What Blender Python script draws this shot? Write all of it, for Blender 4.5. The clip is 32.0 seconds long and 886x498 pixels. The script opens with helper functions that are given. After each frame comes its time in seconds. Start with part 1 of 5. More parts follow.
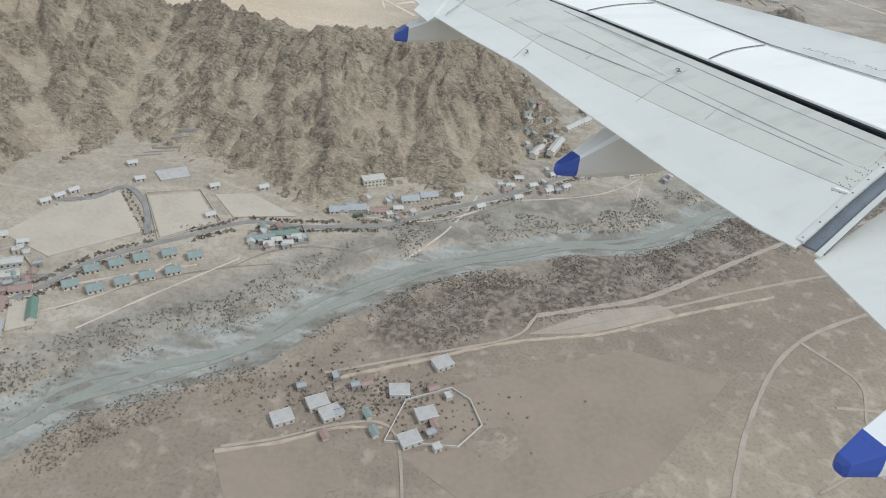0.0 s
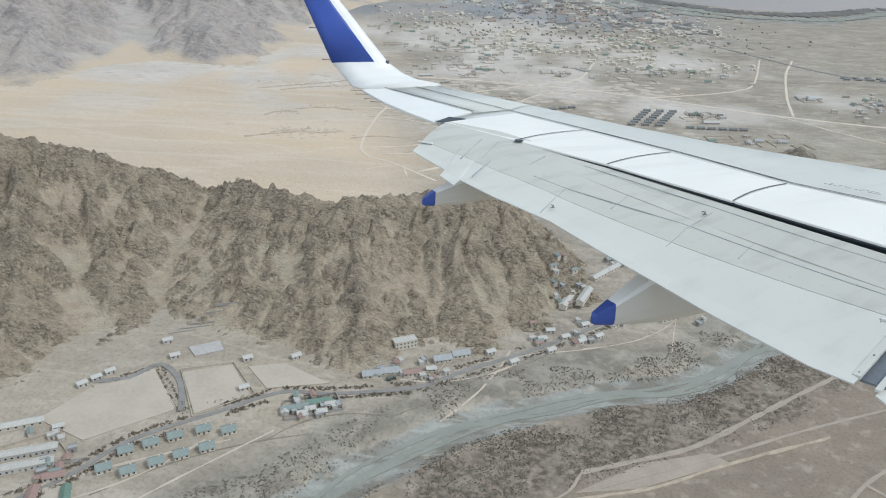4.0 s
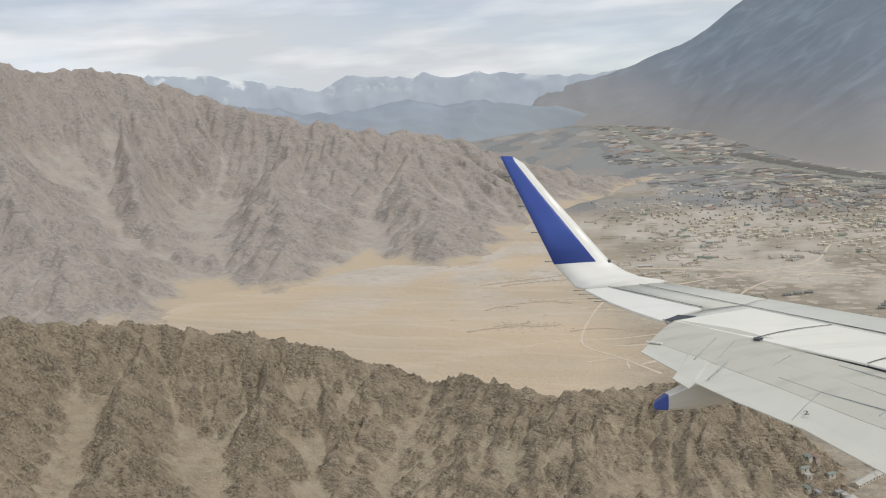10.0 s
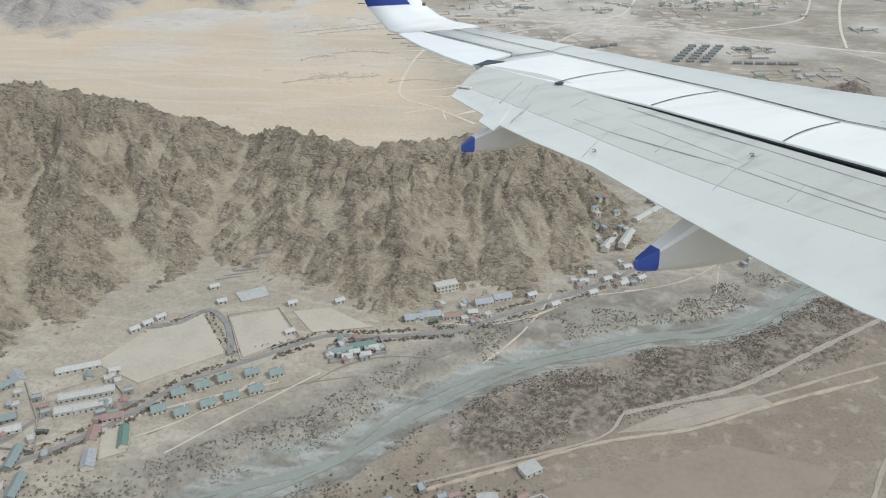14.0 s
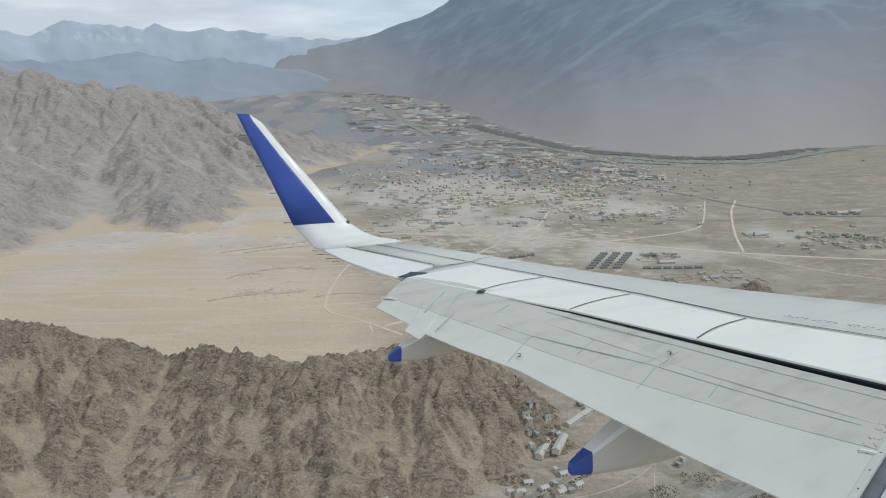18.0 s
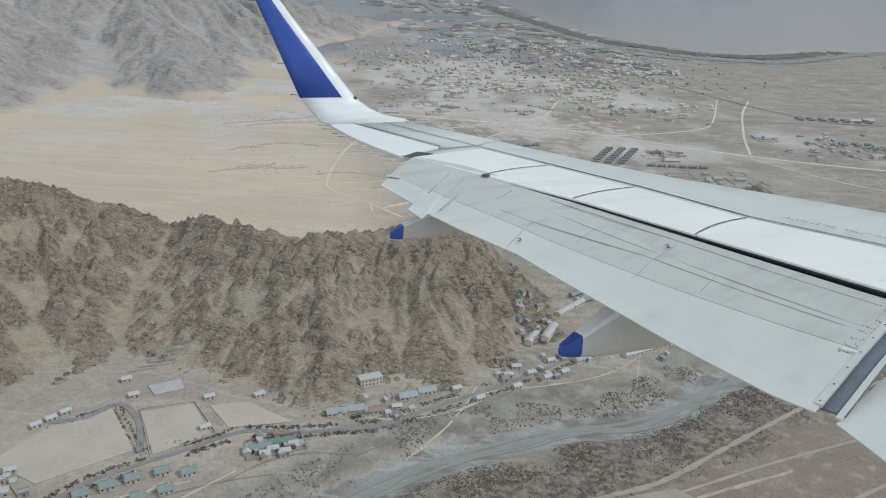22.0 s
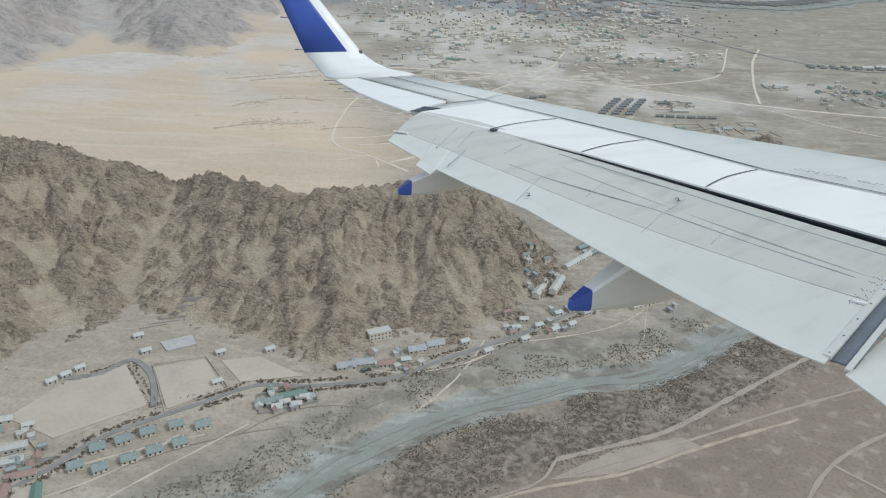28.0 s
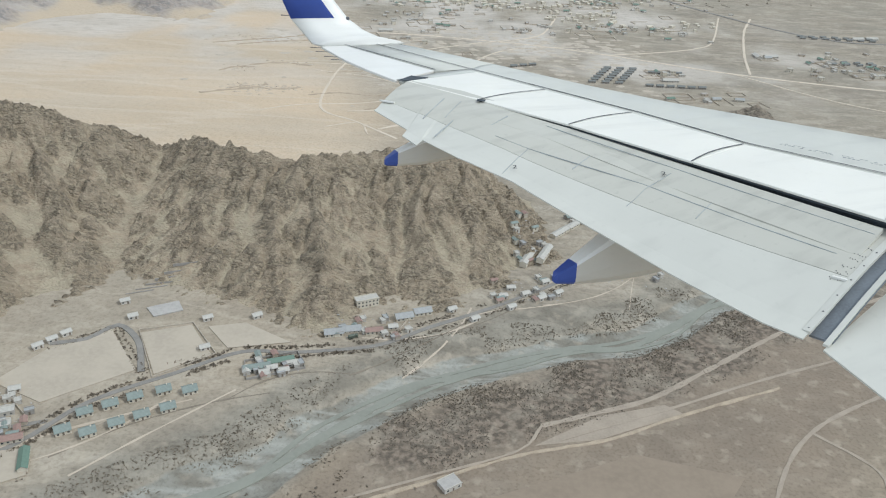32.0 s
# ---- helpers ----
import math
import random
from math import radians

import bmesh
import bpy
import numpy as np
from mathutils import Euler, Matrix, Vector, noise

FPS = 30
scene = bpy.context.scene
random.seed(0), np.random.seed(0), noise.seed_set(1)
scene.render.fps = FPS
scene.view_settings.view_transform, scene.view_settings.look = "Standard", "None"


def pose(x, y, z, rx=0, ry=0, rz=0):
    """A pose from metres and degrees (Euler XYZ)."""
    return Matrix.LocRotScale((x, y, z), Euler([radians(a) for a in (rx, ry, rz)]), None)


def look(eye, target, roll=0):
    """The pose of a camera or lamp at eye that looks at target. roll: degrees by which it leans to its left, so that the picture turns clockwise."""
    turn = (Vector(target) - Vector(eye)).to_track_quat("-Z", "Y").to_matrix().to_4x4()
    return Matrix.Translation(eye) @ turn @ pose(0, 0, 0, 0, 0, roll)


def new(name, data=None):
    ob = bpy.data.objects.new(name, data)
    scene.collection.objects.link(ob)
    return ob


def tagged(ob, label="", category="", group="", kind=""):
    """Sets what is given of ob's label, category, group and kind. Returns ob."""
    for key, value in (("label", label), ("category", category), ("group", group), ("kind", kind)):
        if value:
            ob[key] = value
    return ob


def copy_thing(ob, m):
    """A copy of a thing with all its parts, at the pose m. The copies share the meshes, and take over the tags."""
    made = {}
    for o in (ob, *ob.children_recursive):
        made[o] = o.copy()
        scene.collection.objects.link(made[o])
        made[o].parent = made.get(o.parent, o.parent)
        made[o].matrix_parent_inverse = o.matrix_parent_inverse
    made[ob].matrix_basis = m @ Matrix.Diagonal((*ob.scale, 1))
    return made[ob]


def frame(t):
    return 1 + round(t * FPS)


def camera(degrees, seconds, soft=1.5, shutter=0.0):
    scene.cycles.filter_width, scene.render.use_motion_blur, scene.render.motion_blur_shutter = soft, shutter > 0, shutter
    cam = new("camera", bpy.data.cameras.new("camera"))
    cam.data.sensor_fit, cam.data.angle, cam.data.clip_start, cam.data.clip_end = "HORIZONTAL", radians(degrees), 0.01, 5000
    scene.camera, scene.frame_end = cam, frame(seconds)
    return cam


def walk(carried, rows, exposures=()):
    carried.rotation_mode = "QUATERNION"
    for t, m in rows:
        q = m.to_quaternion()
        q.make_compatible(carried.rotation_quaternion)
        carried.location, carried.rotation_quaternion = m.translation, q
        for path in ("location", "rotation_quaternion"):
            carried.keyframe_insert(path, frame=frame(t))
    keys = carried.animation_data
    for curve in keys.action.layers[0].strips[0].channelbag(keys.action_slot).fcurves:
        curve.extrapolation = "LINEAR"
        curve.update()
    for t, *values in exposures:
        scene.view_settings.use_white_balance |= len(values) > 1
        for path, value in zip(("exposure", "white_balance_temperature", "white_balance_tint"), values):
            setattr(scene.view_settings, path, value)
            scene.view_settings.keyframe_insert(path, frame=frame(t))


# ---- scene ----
# The aircraft and the land below it are built as they stand in the middle of the flight.
EYE_HEIGHT = 320.0
cam = camera(59.78, 32.0, 1.1)
walk(cam, [
    (0, pose(0.087, -0.007, 319.995, 52.70, -5.79, 4.07)),
    (0.5, pose(0.067, -0.028, 319.988, 52.90, -5.23, 3.66)),
    (1, pose(0.080, -0.004, 319.994, 53.48, -4.79, 3.44)),
    (1.5, pose(0.095, 0.000, 319.994, 54.72, -4.01, 3.57)),
    (2, pose(0.084, 0.000, 319.970, 56.05, -3.82, 2.65)),
    (2.5, pose(0.078, -0.016, 319.985, 56.26, -3.84, 2.18)),
    (3, pose(0.101, 0.003, 319.973, 58.98, -1.88, 4.44)),
    (3.5, pose(0.062, 0.009, 319.973, 64.42, -1.52, 4.38)),
    (5.5, pose(-0.010, 0.015, 320.041, 63.62, -1.53, 2.96)),
    (6, pose(-0.011, 0.002, 320.051, 62.58, -1.62, 2.70)),
    (6.5, pose(-0.005, -0.007, 320.036, 61.99, -1.76, 2.46)),
    (7, pose(-0.012, -0.006, 320.040, 61.45, -1.66, 2.30)),
    (7.5, pose(0.017, 0.044, 320.037, 68.40, 0.57, 5.35)),
    (8, pose(0.007, 0.057, 320.045, 77.52, 2.24, 9.43)),
    (8.5, pose(-0.063, 0.048, 320.032, 75.82, 2.52, 14.73)),
    (9, pose(-0.076, 0.069, 320.052, 76.71, 3.80, 16.84)),
    (9.5, pose(-0.058, 0.087, 320.124, 81.28, 4.83, 19.55)),
    (10, pose(-0.067, 0.093, 320.085, 79.17, 4.81, 18.97)),
    (10.5, pose(-0.080, 0.080, 320.061, 78.91, 4.79, 18.01)),
    (11, pose(-0.062, 0.076, 319.996, 79.24, 4.32, 17.38)),
    (11.5, pose(-0.060, 0.054, 319.981, 77.93, 3.81, 16.28)),
    (12, pose(-0.036, 0.045, 319.956, 76.47, 3.43, 15.20)),
    (12.5, pose(-0.023, 0.064, 319.965, 71.04, 3.48, 13.51)),
    (13, pose(-0.022, 0.051, 320.021, 66.57, 3.41, 10.54)),
    (13.5, pose(-0.033, 0.048, 319.984, 62.38, 1.85, 7.56)),
    (14, pose(0.018, 0.077, 319.993, 60.25, 0.73, 6.30)),
    (14.5, pose(0.040, 0.035, 319.983, 60.03, -0.46, 5.47)),
    (16.5, pose(-0.011, -0.035, 319.945, 64.21, -2.60, 3.43)),
    (17, pose(-0.029, -0.009, 320.003, 71.69, -0.24, 1.85)),
    (17.5, pose(0.005, 0.017, 319.993, 75.14, 0.25, 1.26)),
    (18, pose(0.032, 0.035, 319.994, 75.71, 0.90, 0.49)),
    (18.5, pose(0.007, 0.020, 319.992, 75.74, 1.16, -0.64)),
    (19, pose(0.002, 0.033, 319.994, 75.68, 1.40, -0.99)),
    (19.5, pose(-0.002, 0.003, 319.995, 75.43, 1.43, -0.71)),
    (20, pose(-0.015, -0.036, 320.015, 73.39, 1.13, -0.29)),
    (20.5, pose(-0.032, -0.021, 320.037, 70.86, 0.74, -0.51)),
    (21, pose(-0.017, -0.028, 320.005, 69.70, -0.00, 0.00)),
    (21.5, pose(-0.033, -0.041, 320.010, 68.49, -1.27, 0.68)),
    (22, pose(-0.007, -0.047, 319.967, 67.16, -2.38, 1.67)),
    (22.5, pose(-0.011, -0.029, 319.987, 65.65, -2.77, 2.27)),
    (23, pose(0.022, -0.014, 319.972, 65.71, -2.85, 2.53)),
    (23.5, pose(0.017, -0.025, 319.991, 66.19, -2.61, 2.43)),
    (24, pose(-0.004, -0.030, 319.972, 66.59, -2.68, 2.30)),
    (24.5, pose(-0.016, -0.036, 319.970, 66.19, -2.53, 2.24)),
    (25, pose(-0.013, -0.039, 319.975, 65.24, -2.49, 2.18)),
    (25.5, pose(-0.019, -0.037, 319.969, 64.82, -2.54, 2.05)),
    (27.5, pose(-0.025, -0.037, 319.989, 64.12, -1.75, 1.84)),
    (28, pose(-0.032, -0.037, 319.981, 63.76, -1.59, 1.89)),
    (28.5, pose(-0.005, -0.034, 319.977, 63.24, -1.88, 2.12)),
    (29, pose(-0.010, -0.035, 319.978, 62.79, -2.00, 2.07)),
    (29.5, pose(0.041, -0.038, 319.963, 62.92, -1.88, 2.15)),
    (30, pose(0.018, -0.020, 319.983, 63.18, -1.84, 1.99)),
    (30.5, pose(-0.041, -0.032, 319.998, 62.32, -2.16, 1.67)),
    (31, pose(-0.021, -0.066, 319.980, 61.42, -2.52, 1.66)),
    (31.5, pose(0.025, -0.067, 319.989, 60.75, -2.49, 1.68)),
    (32, pose(-0.004, -0.013, 320.022, 61.40, -2.46, 1.33)),
], exposures=[(0.0, 0.36, 5780, 8), (3.0, 0.33, 5750, 7), (5.5, 0.34, 5650, 6), (7.4, 0.35, 5620, 5), (8.0, 0.38, 6050, 8), (9.2, 0.42, 6300, 9), (10.0, 0.08, 6450, 10), (11.0, -0.06, 6350, 9), (11.8, 0.44, 6150, 8), (14.0, 0.36, 5800, 7), (17.0, 0.29, 5800, 6), (17.9, -0.01, 5880, 7), (19.5, 0.01, 5880, 7), (21.0, 0.02, 5650, 6), (24.0, 0.07, 5650, 6), (30.0, 0.27, 5750, 5), (32.0, 0.34, 5880, 6)])

# ---- node helpers ----
def nodes_of(name, rough=0.9, metal=0.0):
    m = bpy.data.materials.new(name)
    m.use_nodes = True
    b = m.node_tree.nodes["Principled BSDF"]
    b.inputs["Roughness"].default_value, b.inputs["Metallic"].default_value = rough, metal
    return m, m.node_tree.nodes, m.node_tree.links, b


def noise_fac(n, l, where, scale, detail=5.0, low=0.35, high=0.65, squash=(1, 1, 1), turn=0.0):
    """A soft mask from noise at a size of 1/scale metres."""
    mp = n.new("ShaderNodeMapping")
    mp.inputs["Scale"].default_value, mp.inputs["Rotation"].default_value = squash, (0, 0, radians(turn))
    t = n.new("ShaderNodeTexNoise")
    t.inputs["Scale"].default_value, t.inputs["Detail"].default_value = scale, detail
    r = n.new("ShaderNodeMapRange")
    r.inputs["From Min"].default_value, r.inputs["From Max"].default_value = low, high
    l.new(where, mp.inputs["Vector"])
    l.new(mp.outputs["Vector"], t.inputs["Vector"])
    l.new(t.outputs["Fac"], r.inputs["Value"])
    return r.outputs["Result"]


def blend(n, l, fac, a, b):
    m = n.new("ShaderNodeMix")
    m.data_type = "RGBA"
    for socket, v in ((m.inputs["Factor"], fac), (m.inputs["A"], a), (m.inputs["B"], b)):
        if isinstance(v, bpy.types.NodeSocket):
            l.new(v, socket)
        elif isinstance(v, (int, float)):
            socket.default_value = v
        else:
            socket.default_value = (*v, 1)
    return m.outputs["Result"]


def times_(n, l, a, b):
    m = n.new("ShaderNodeMath")
    m.operation = "MULTIPLY"
    for k, v in ((0, a), (1, b)):
        if isinstance(v, bpy.types.NodeSocket):
            l.new(v, m.inputs[k])
        else:
            m.inputs[k].default_value = v
    return m.outputs["Value"]


def veins(n, l, where, scale, width, squash=(1, 1, 1), turn=0.0):
    """Thin winding lines, such as dry rills and old ruts."""
    f = noise_fac(n, l, where, scale, 6.0, 0.0, 1.0, squash, turn)
    off = n.new("ShaderNodeMath")
    off.operation = "SUBTRACT"
    l.new(f, off.inputs[0])
    off.inputs[1].default_value = 0.5
    size = n.new("ShaderNodeMath")
    size.operation = "ABSOLUTE"
    l.new(off.outputs["Value"], size.inputs[0])
    r = n.new("ShaderNodeMapRange")
    r.inputs["From Min"].default_value, r.inputs["From Max"].default_value = width, 0.0
    l.new(size.outputs["Value"], r.inputs["Value"])
    return r.outputs["Result"]


def bumped(n, l, b, height, strength, distance):
    bp = n.new("ShaderNodeBump")
    bp.inputs["Strength"].default_value, bp.inputs["Distance"].default_value = strength, distance
    l.new(height, bp.inputs["Height"])
    l.new(bp.outputs["Normal"], b.inputs["Normal"])


# ---- light ----
SUN_UP, SUN_ROUND = radians(52), radians(105)
world = bpy.data.worlds.new("sky")
scene.world = world
world.use_nodes = True
wn, wl = world.node_tree.nodes, world.node_tree.links
sky = wn.new("ShaderNodeTexSky")
sky.sky_type, sky.sun_disc, sky.sun_elevation, sky.sun_rotation = "NISHITA", False, SUN_UP, SUN_ROUND
sky.altitude, sky.air_density, sky.dust_density = 3300, 1.0, 3.0
haze = wn.new("ShaderNodeMix")
haze.data_type = "RGBA"
cloud = wn.new("ShaderNodeTexNoise")
cloud.inputs["Scale"].default_value, cloud.inputs["Detail"].default_value = 3.0, 6.0
stretch = wn.new("ShaderNodeMapping")
stretch.inputs["Scale"].default_value = (1, 1, 4)
coords = wn.new("ShaderNodeTexCoord")
wl.new(coords.outputs["Generated"], stretch.inputs["Vector"])
wl.new(stretch.outputs["Vector"], cloud.inputs["Vector"])
cover = wn.new("ShaderNodeValToRGB")
cover.color_ramp.elements[0].position, cover.color_ramp.elements[0].color = 0.30, (0.55, 0.55, 0.55, 1)
cover.color_ramp.elements[1].position, cover.color_ramp.elements[1].color = 0.62, (1, 1, 1, 1)
wl.new(cloud.outputs["Fac"], cover.inputs["Fac"])
wl.new(cover.outputs["Color"], haze.inputs["Factor"])
wl.new(sky.outputs["Color"], haze.inputs["A"])
puffs = noise_fac(wn, wl, stretch.outputs["Vector"], 5.0, 7.0, 0.42, 0.66, (1, 1, 1.6))
wl.new(blend(wn, wl, puffs, (6.0, 6.25, 6.5), (8.3, 8.3, 8.3)), haze.inputs["B"])
back = wn["Background"]
back.inputs["Strength"].default_value = 0.10
wl.new(haze.outputs["Result"], back.inputs["Color"])
sun = new("sun", bpy.data.lights.new("sun", "SUN"))
sun.data.energy, sun.data.angle, sun.data.color = 1.5, radians(12), (1.0, 0.95, 0.88)
sun_way = Vector((math.sin(SUN_ROUND) * math.cos(SUN_UP), math.cos(SUN_ROUND) * math.cos(SUN_UP), math.sin(SUN_UP)))
sun.matrix_world = look(sun_way * 900, (0, 0, 0))


# ---- materials ----
def place_of(n):
    return n.new("ShaderNodeTexCoord").outputs["Object"]


def simple(name, colour, rough=0.8, vary=0.15, scale=1.0, metal=0.0):
    m, n, l, b = nodes_of(name, rough, metal)
    p = place_of(n)
    low = tuple(c * (1 - vary) for c in colour)
    c = blend(n, l, noise_fac(n, l, p, scale), low, colour)
    c = blend(n, l, times_(n, l, noise_fac(n, l, p, scale * 9), 0.5), c, tuple(min(1, k * (1 + vary * 0.6)) for k in colour))
    l.new(c, b.inputs["Base Color"])
    return m


def rock(name, sand, dark, warm, size=1.0, dark_share=0.5, relief=1.0, streak=0.0, bump=3.0, foot=None):
    """Bare rock and scree: the crags are dark where the ground breaks up, the gullies between them hold pale sand."""
    m, n, l, b = nodes_of(name, 0.95)
    p = place_of(n)
    z = n.new("ShaderNodeAttribute")
    z.attribute_name = "zones"
    s = n.new("ShaderNodeSeparateColor")
    l.new(z.outputs["Color"], s.inputs["Color"])
    c = blend(n, l, noise_fac(n, l, p, 0.016 / size, 5.0, 0.42, 0.58), sand, warm)
    pale = tuple(min(1, v * 1.14) for v in sand)
    c = blend(n, l, times_(n, l, noise_fac(n, l, p, 0.05 / size, 7.0, 0.5, 0.62, (0.6, 1.2, 1.0), -28), 0.6), c, pale)
    worn = tuple(0.36 * u + 0.64 * v for u, v in zip(dark, warm))
    solid = n.new("ShaderNodeMapRange")
    solid.inputs["From Min"].default_value, solid.inputs["From Max"].default_value, solid.inputs["To Max"].default_value = 0.1, 0.8, 0.8
    l.new(s.outputs["Red"], solid.inputs["Value"])
    c = blend(n, l, solid.outputs["Result"], c, worn)
    clump = noise_fac(n, l, p, 0.030 / size, 7.0, 0.41, 0.56, (0.7, 1.1, 0.8), -28)
    broken = noise_fac(n, l, p, 0.16 / size, 10.0, 0.47, 0.56, (0.5, 1.3, 0.9), -28)
    fine = noise_fac(n, l, p, 0.55 / size, 7.0, 0.50, 0.58, (0.5, 1.3, 1.0), -28)
    some = n.new("ShaderNodeMapRange")
    some.inputs["To Min"].default_value = 0.35
    l.new(s.outputs["Red"], some.inputs["Value"])
    crag = times_(n, l, times_(n, l, broken, clump), some.outputs["Result"])
    c = blend(n, l, times_(n, l, crag, dark_share), c, dark)
    c = blend(n, l, times_(n, l, times_(n, l, fine, clump), dark_share * 0.6), c, tuple(0.6 * u + 0.4 * v for u, v in zip(dark, warm)))
    cracks = times_(n, l, veins(n, l, p, 0.07 / size, 0.045, (0.45, 1.4, 1.0), -32), 0.6)
    c = blend(n, l, cracks, c, pale)
    scree = times_(n, l, noise_fac(n, l, p, 0.03 / size, 6.0, 0.46, 0.64), s.outputs["Green"])
    c = blend(n, l, times_(n, l, scree, 0.6), c, pale)
    c = blend(n, l, times_(n, l, z.outputs["Alpha"], 0.6), c, tuple(min(1, v * 1.25) for v in sand))
    c = blend(n, l, s.outputs["Blue"], foot or sand, c)
    l.new(c, b.inputs["Base Color"])
    rise = n.new("ShaderNodeMath")
    rise.operation = "MULTIPLY_ADD"
    l.new(crag, rise.inputs[0])
    rise.inputs[1].default_value = streak
    l.new(noise_fac(n, l, p, 0.22 / size, 10.0, 0.3, 0.7, (0.7, 1.2, 1.0), -28), rise.inputs[2])
    bumped(n, l, b, rise.outputs["Value"], relief, bump * size)
    return m


ROCK = rock("rock of the hill", (0.415, 0.356, 0.255), (0.165, 0.14, 0.102), (0.40, 0.322, 0.228), 0.40, 0.8, 1.0, 0.7, 3.6)
ROCK_GREY = rock("rock of the small hills", (0.33, 0.292, 0.225), (0.155, 0.135, 0.105), (0.315, 0.26, 0.198), 0.6, 0.9, 1.0, 0.5)
ROCK_FAR = rock("rock of the mountain", (0.385, 0.352, 0.312), (0.235, 0.222, 0.21), (0.395, 0.338, 0.288), 1.0, 0.85, 0.5, 0.7, 2.4, (0.50, 0.41, 0.298))
# Blue-grey is haze put into the colour; the brown foot is bare earth.
HAZY_SLOPE = rock("rock of the far slope with haze tint", (0.225, 0.272, 0.33), (0.18, 0.222, 0.278), (0.22, 0.255, 0.298), 16.0, 0.7, 0.05, 0.0, 3.0, (0.335, 0.315, 0.295))


def hazy_far_stone():
    m, n, l, b = nodes_of("stone of the far range with haze tint", 1.0)
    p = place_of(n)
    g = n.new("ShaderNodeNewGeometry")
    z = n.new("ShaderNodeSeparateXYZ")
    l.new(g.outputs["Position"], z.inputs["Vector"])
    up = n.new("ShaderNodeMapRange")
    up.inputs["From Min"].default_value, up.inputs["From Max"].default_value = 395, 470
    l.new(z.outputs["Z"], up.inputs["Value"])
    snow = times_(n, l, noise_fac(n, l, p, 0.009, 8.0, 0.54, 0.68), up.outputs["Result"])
    # The pale blue puts distance haze into the stone's base colour.
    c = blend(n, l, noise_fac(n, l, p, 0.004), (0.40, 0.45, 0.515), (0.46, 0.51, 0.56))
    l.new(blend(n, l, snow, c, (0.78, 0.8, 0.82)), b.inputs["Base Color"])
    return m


HAZY_FAR_STONE = hazy_far_stone()
# Haze over the foothills is mixed into this blue-grey base colour.
HAZE_STONE = rock("stone of the foothills with haze tint", (0.29, 0.335, 0.392), (0.245, 0.29, 0.345), (0.285, 0.32, 0.362), 16.0, 0.45, 0.05, 0.0, 3.0, (0.30, 0.335, 0.37))


def ground_stuff():
    m, n, l, b = nodes_of("dry ground", 0.97)
    p = place_of(n)
    z = n.new("ShaderNodeAttribute")
    z.attribute_name = "zones"
    s = n.new("ShaderNodeSeparateColor")
    l.new(z.outputs["Color"], s.inputs["Color"])
    plain = blend(n, l, noise_fac(n, l, p, 0.011, 6.0), (0.345, 0.302, 0.232), (0.285, 0.25, 0.195))
    plain = blend(n, l, times_(n, l, noise_fac(n, l, p, 0.05, 7.0, 0.5, 0.64, (0.45, 1, 1)), 0.6), plain, (0.46, 0.41, 0.33))
    plain = blend(n, l, times_(n, l, noise_fac(n, l, p, 0.022, 8.0, 0.52, 0.66, (0.35, 1.3, 1)), 0.6), plain, (0.225, 0.197, 0.155))
    sand = blend(n, l, noise_fac(n, l, p, 0.004, 5.0, 0.35, 0.65, (0.4, 1.4, 1)), (0.57, 0.452, 0.318), (0.50, 0.405, 0.29))
    sand = blend(n, l, times_(n, l, noise_fac(n, l, p, 0.02, 6.0, 0.45, 0.7, (0.25, 1.3, 1)), 0.4), sand, (0.60, 0.515, 0.405))
    sand = blend(n, l, times_(n, l, noise_fac(n, l, p, 0.0065, 7.0, 0.48, 0.64, (0.35, 1.2, 1), 12), 0.5), sand, (0.45, 0.385, 0.295))
    sand = blend(n, l, times_(n, l, veins(n, l, p, 0.006, 0.03, (0.3, 1.6, 1), 8), 0.35), sand, (0.63, 0.55, 0.44))
    plain = blend(n, l, times_(n, l, noise_fac(n, l, p, 0.28, 7.0, 0.5, 0.62), 0.3), plain, (0.18, 0.155, 0.118))
    plain = blend(n, l, times_(n, l, noise_fac(n, l, p, 0.006, 5.0, 0.5, 0.6), 0.4), plain, (0.27, 0.25, 0.20))
    rill = veins(n, l, p, 0.012, 0.022, (0.5, 1.2, 1), 20)
    plain = blend(n, l, times_(n, l, rill, 0.55), plain, (0.43, 0.38, 0.30))
    plain = blend(n, l, times_(n, l, veins(n, l, p, 0.03, 0.03, (0.5, 1.3, 1), -15), 0.45), plain, (0.22, 0.19, 0.148))
    desert = blend(n, l, noise_fac(n, l, p, 0.014, 7.0), (0.31, 0.258, 0.186), (0.262, 0.22, 0.162))
    desert = blend(n, l, times_(n, l, noise_fac(n, l, p, 0.05, 7.0, 0.5, 0.68), 0.5), desert, (0.40, 0.33, 0.245))
    desert = blend(n, l, times_(n, l, veins(n, l, p, 0.016, 0.02, (0.8, 1, 1), 40), 0.5), desert, (0.42, 0.352, 0.262))
    bed = blend(n, l, noise_fac(n, l, p, 0.045, 9.0, 0.42, 0.60, (0.6, 1.5, 1), -48), (0.30, 0.298, 0.26), (0.20, 0.185, 0.15))
    bed = blend(n, l, times_(n, l, veins(n, l, p, 0.022, 0.035, (0.35, 1.5, 1), -48), 0.7), bed, (0.37, 0.368, 0.325))
    fields = n.new("ShaderNodeTexVoronoi")
    fields.inputs["Scale"].default_value = 0.022
    wide = n.new("ShaderNodeMapping")
    wide.inputs["Scale"].default_value = (0.6, 0.28, 1)
    l.new(p, wide.inputs["Vector"])
    l.new(wide.outputs["Vector"], fields.inputs["Vector"])
    ramp = n.new("ShaderNodeValToRGB")
    e = ramp.color_ramp.elements
    # Tones of the fields, greyed towards blue to stand in for haze.
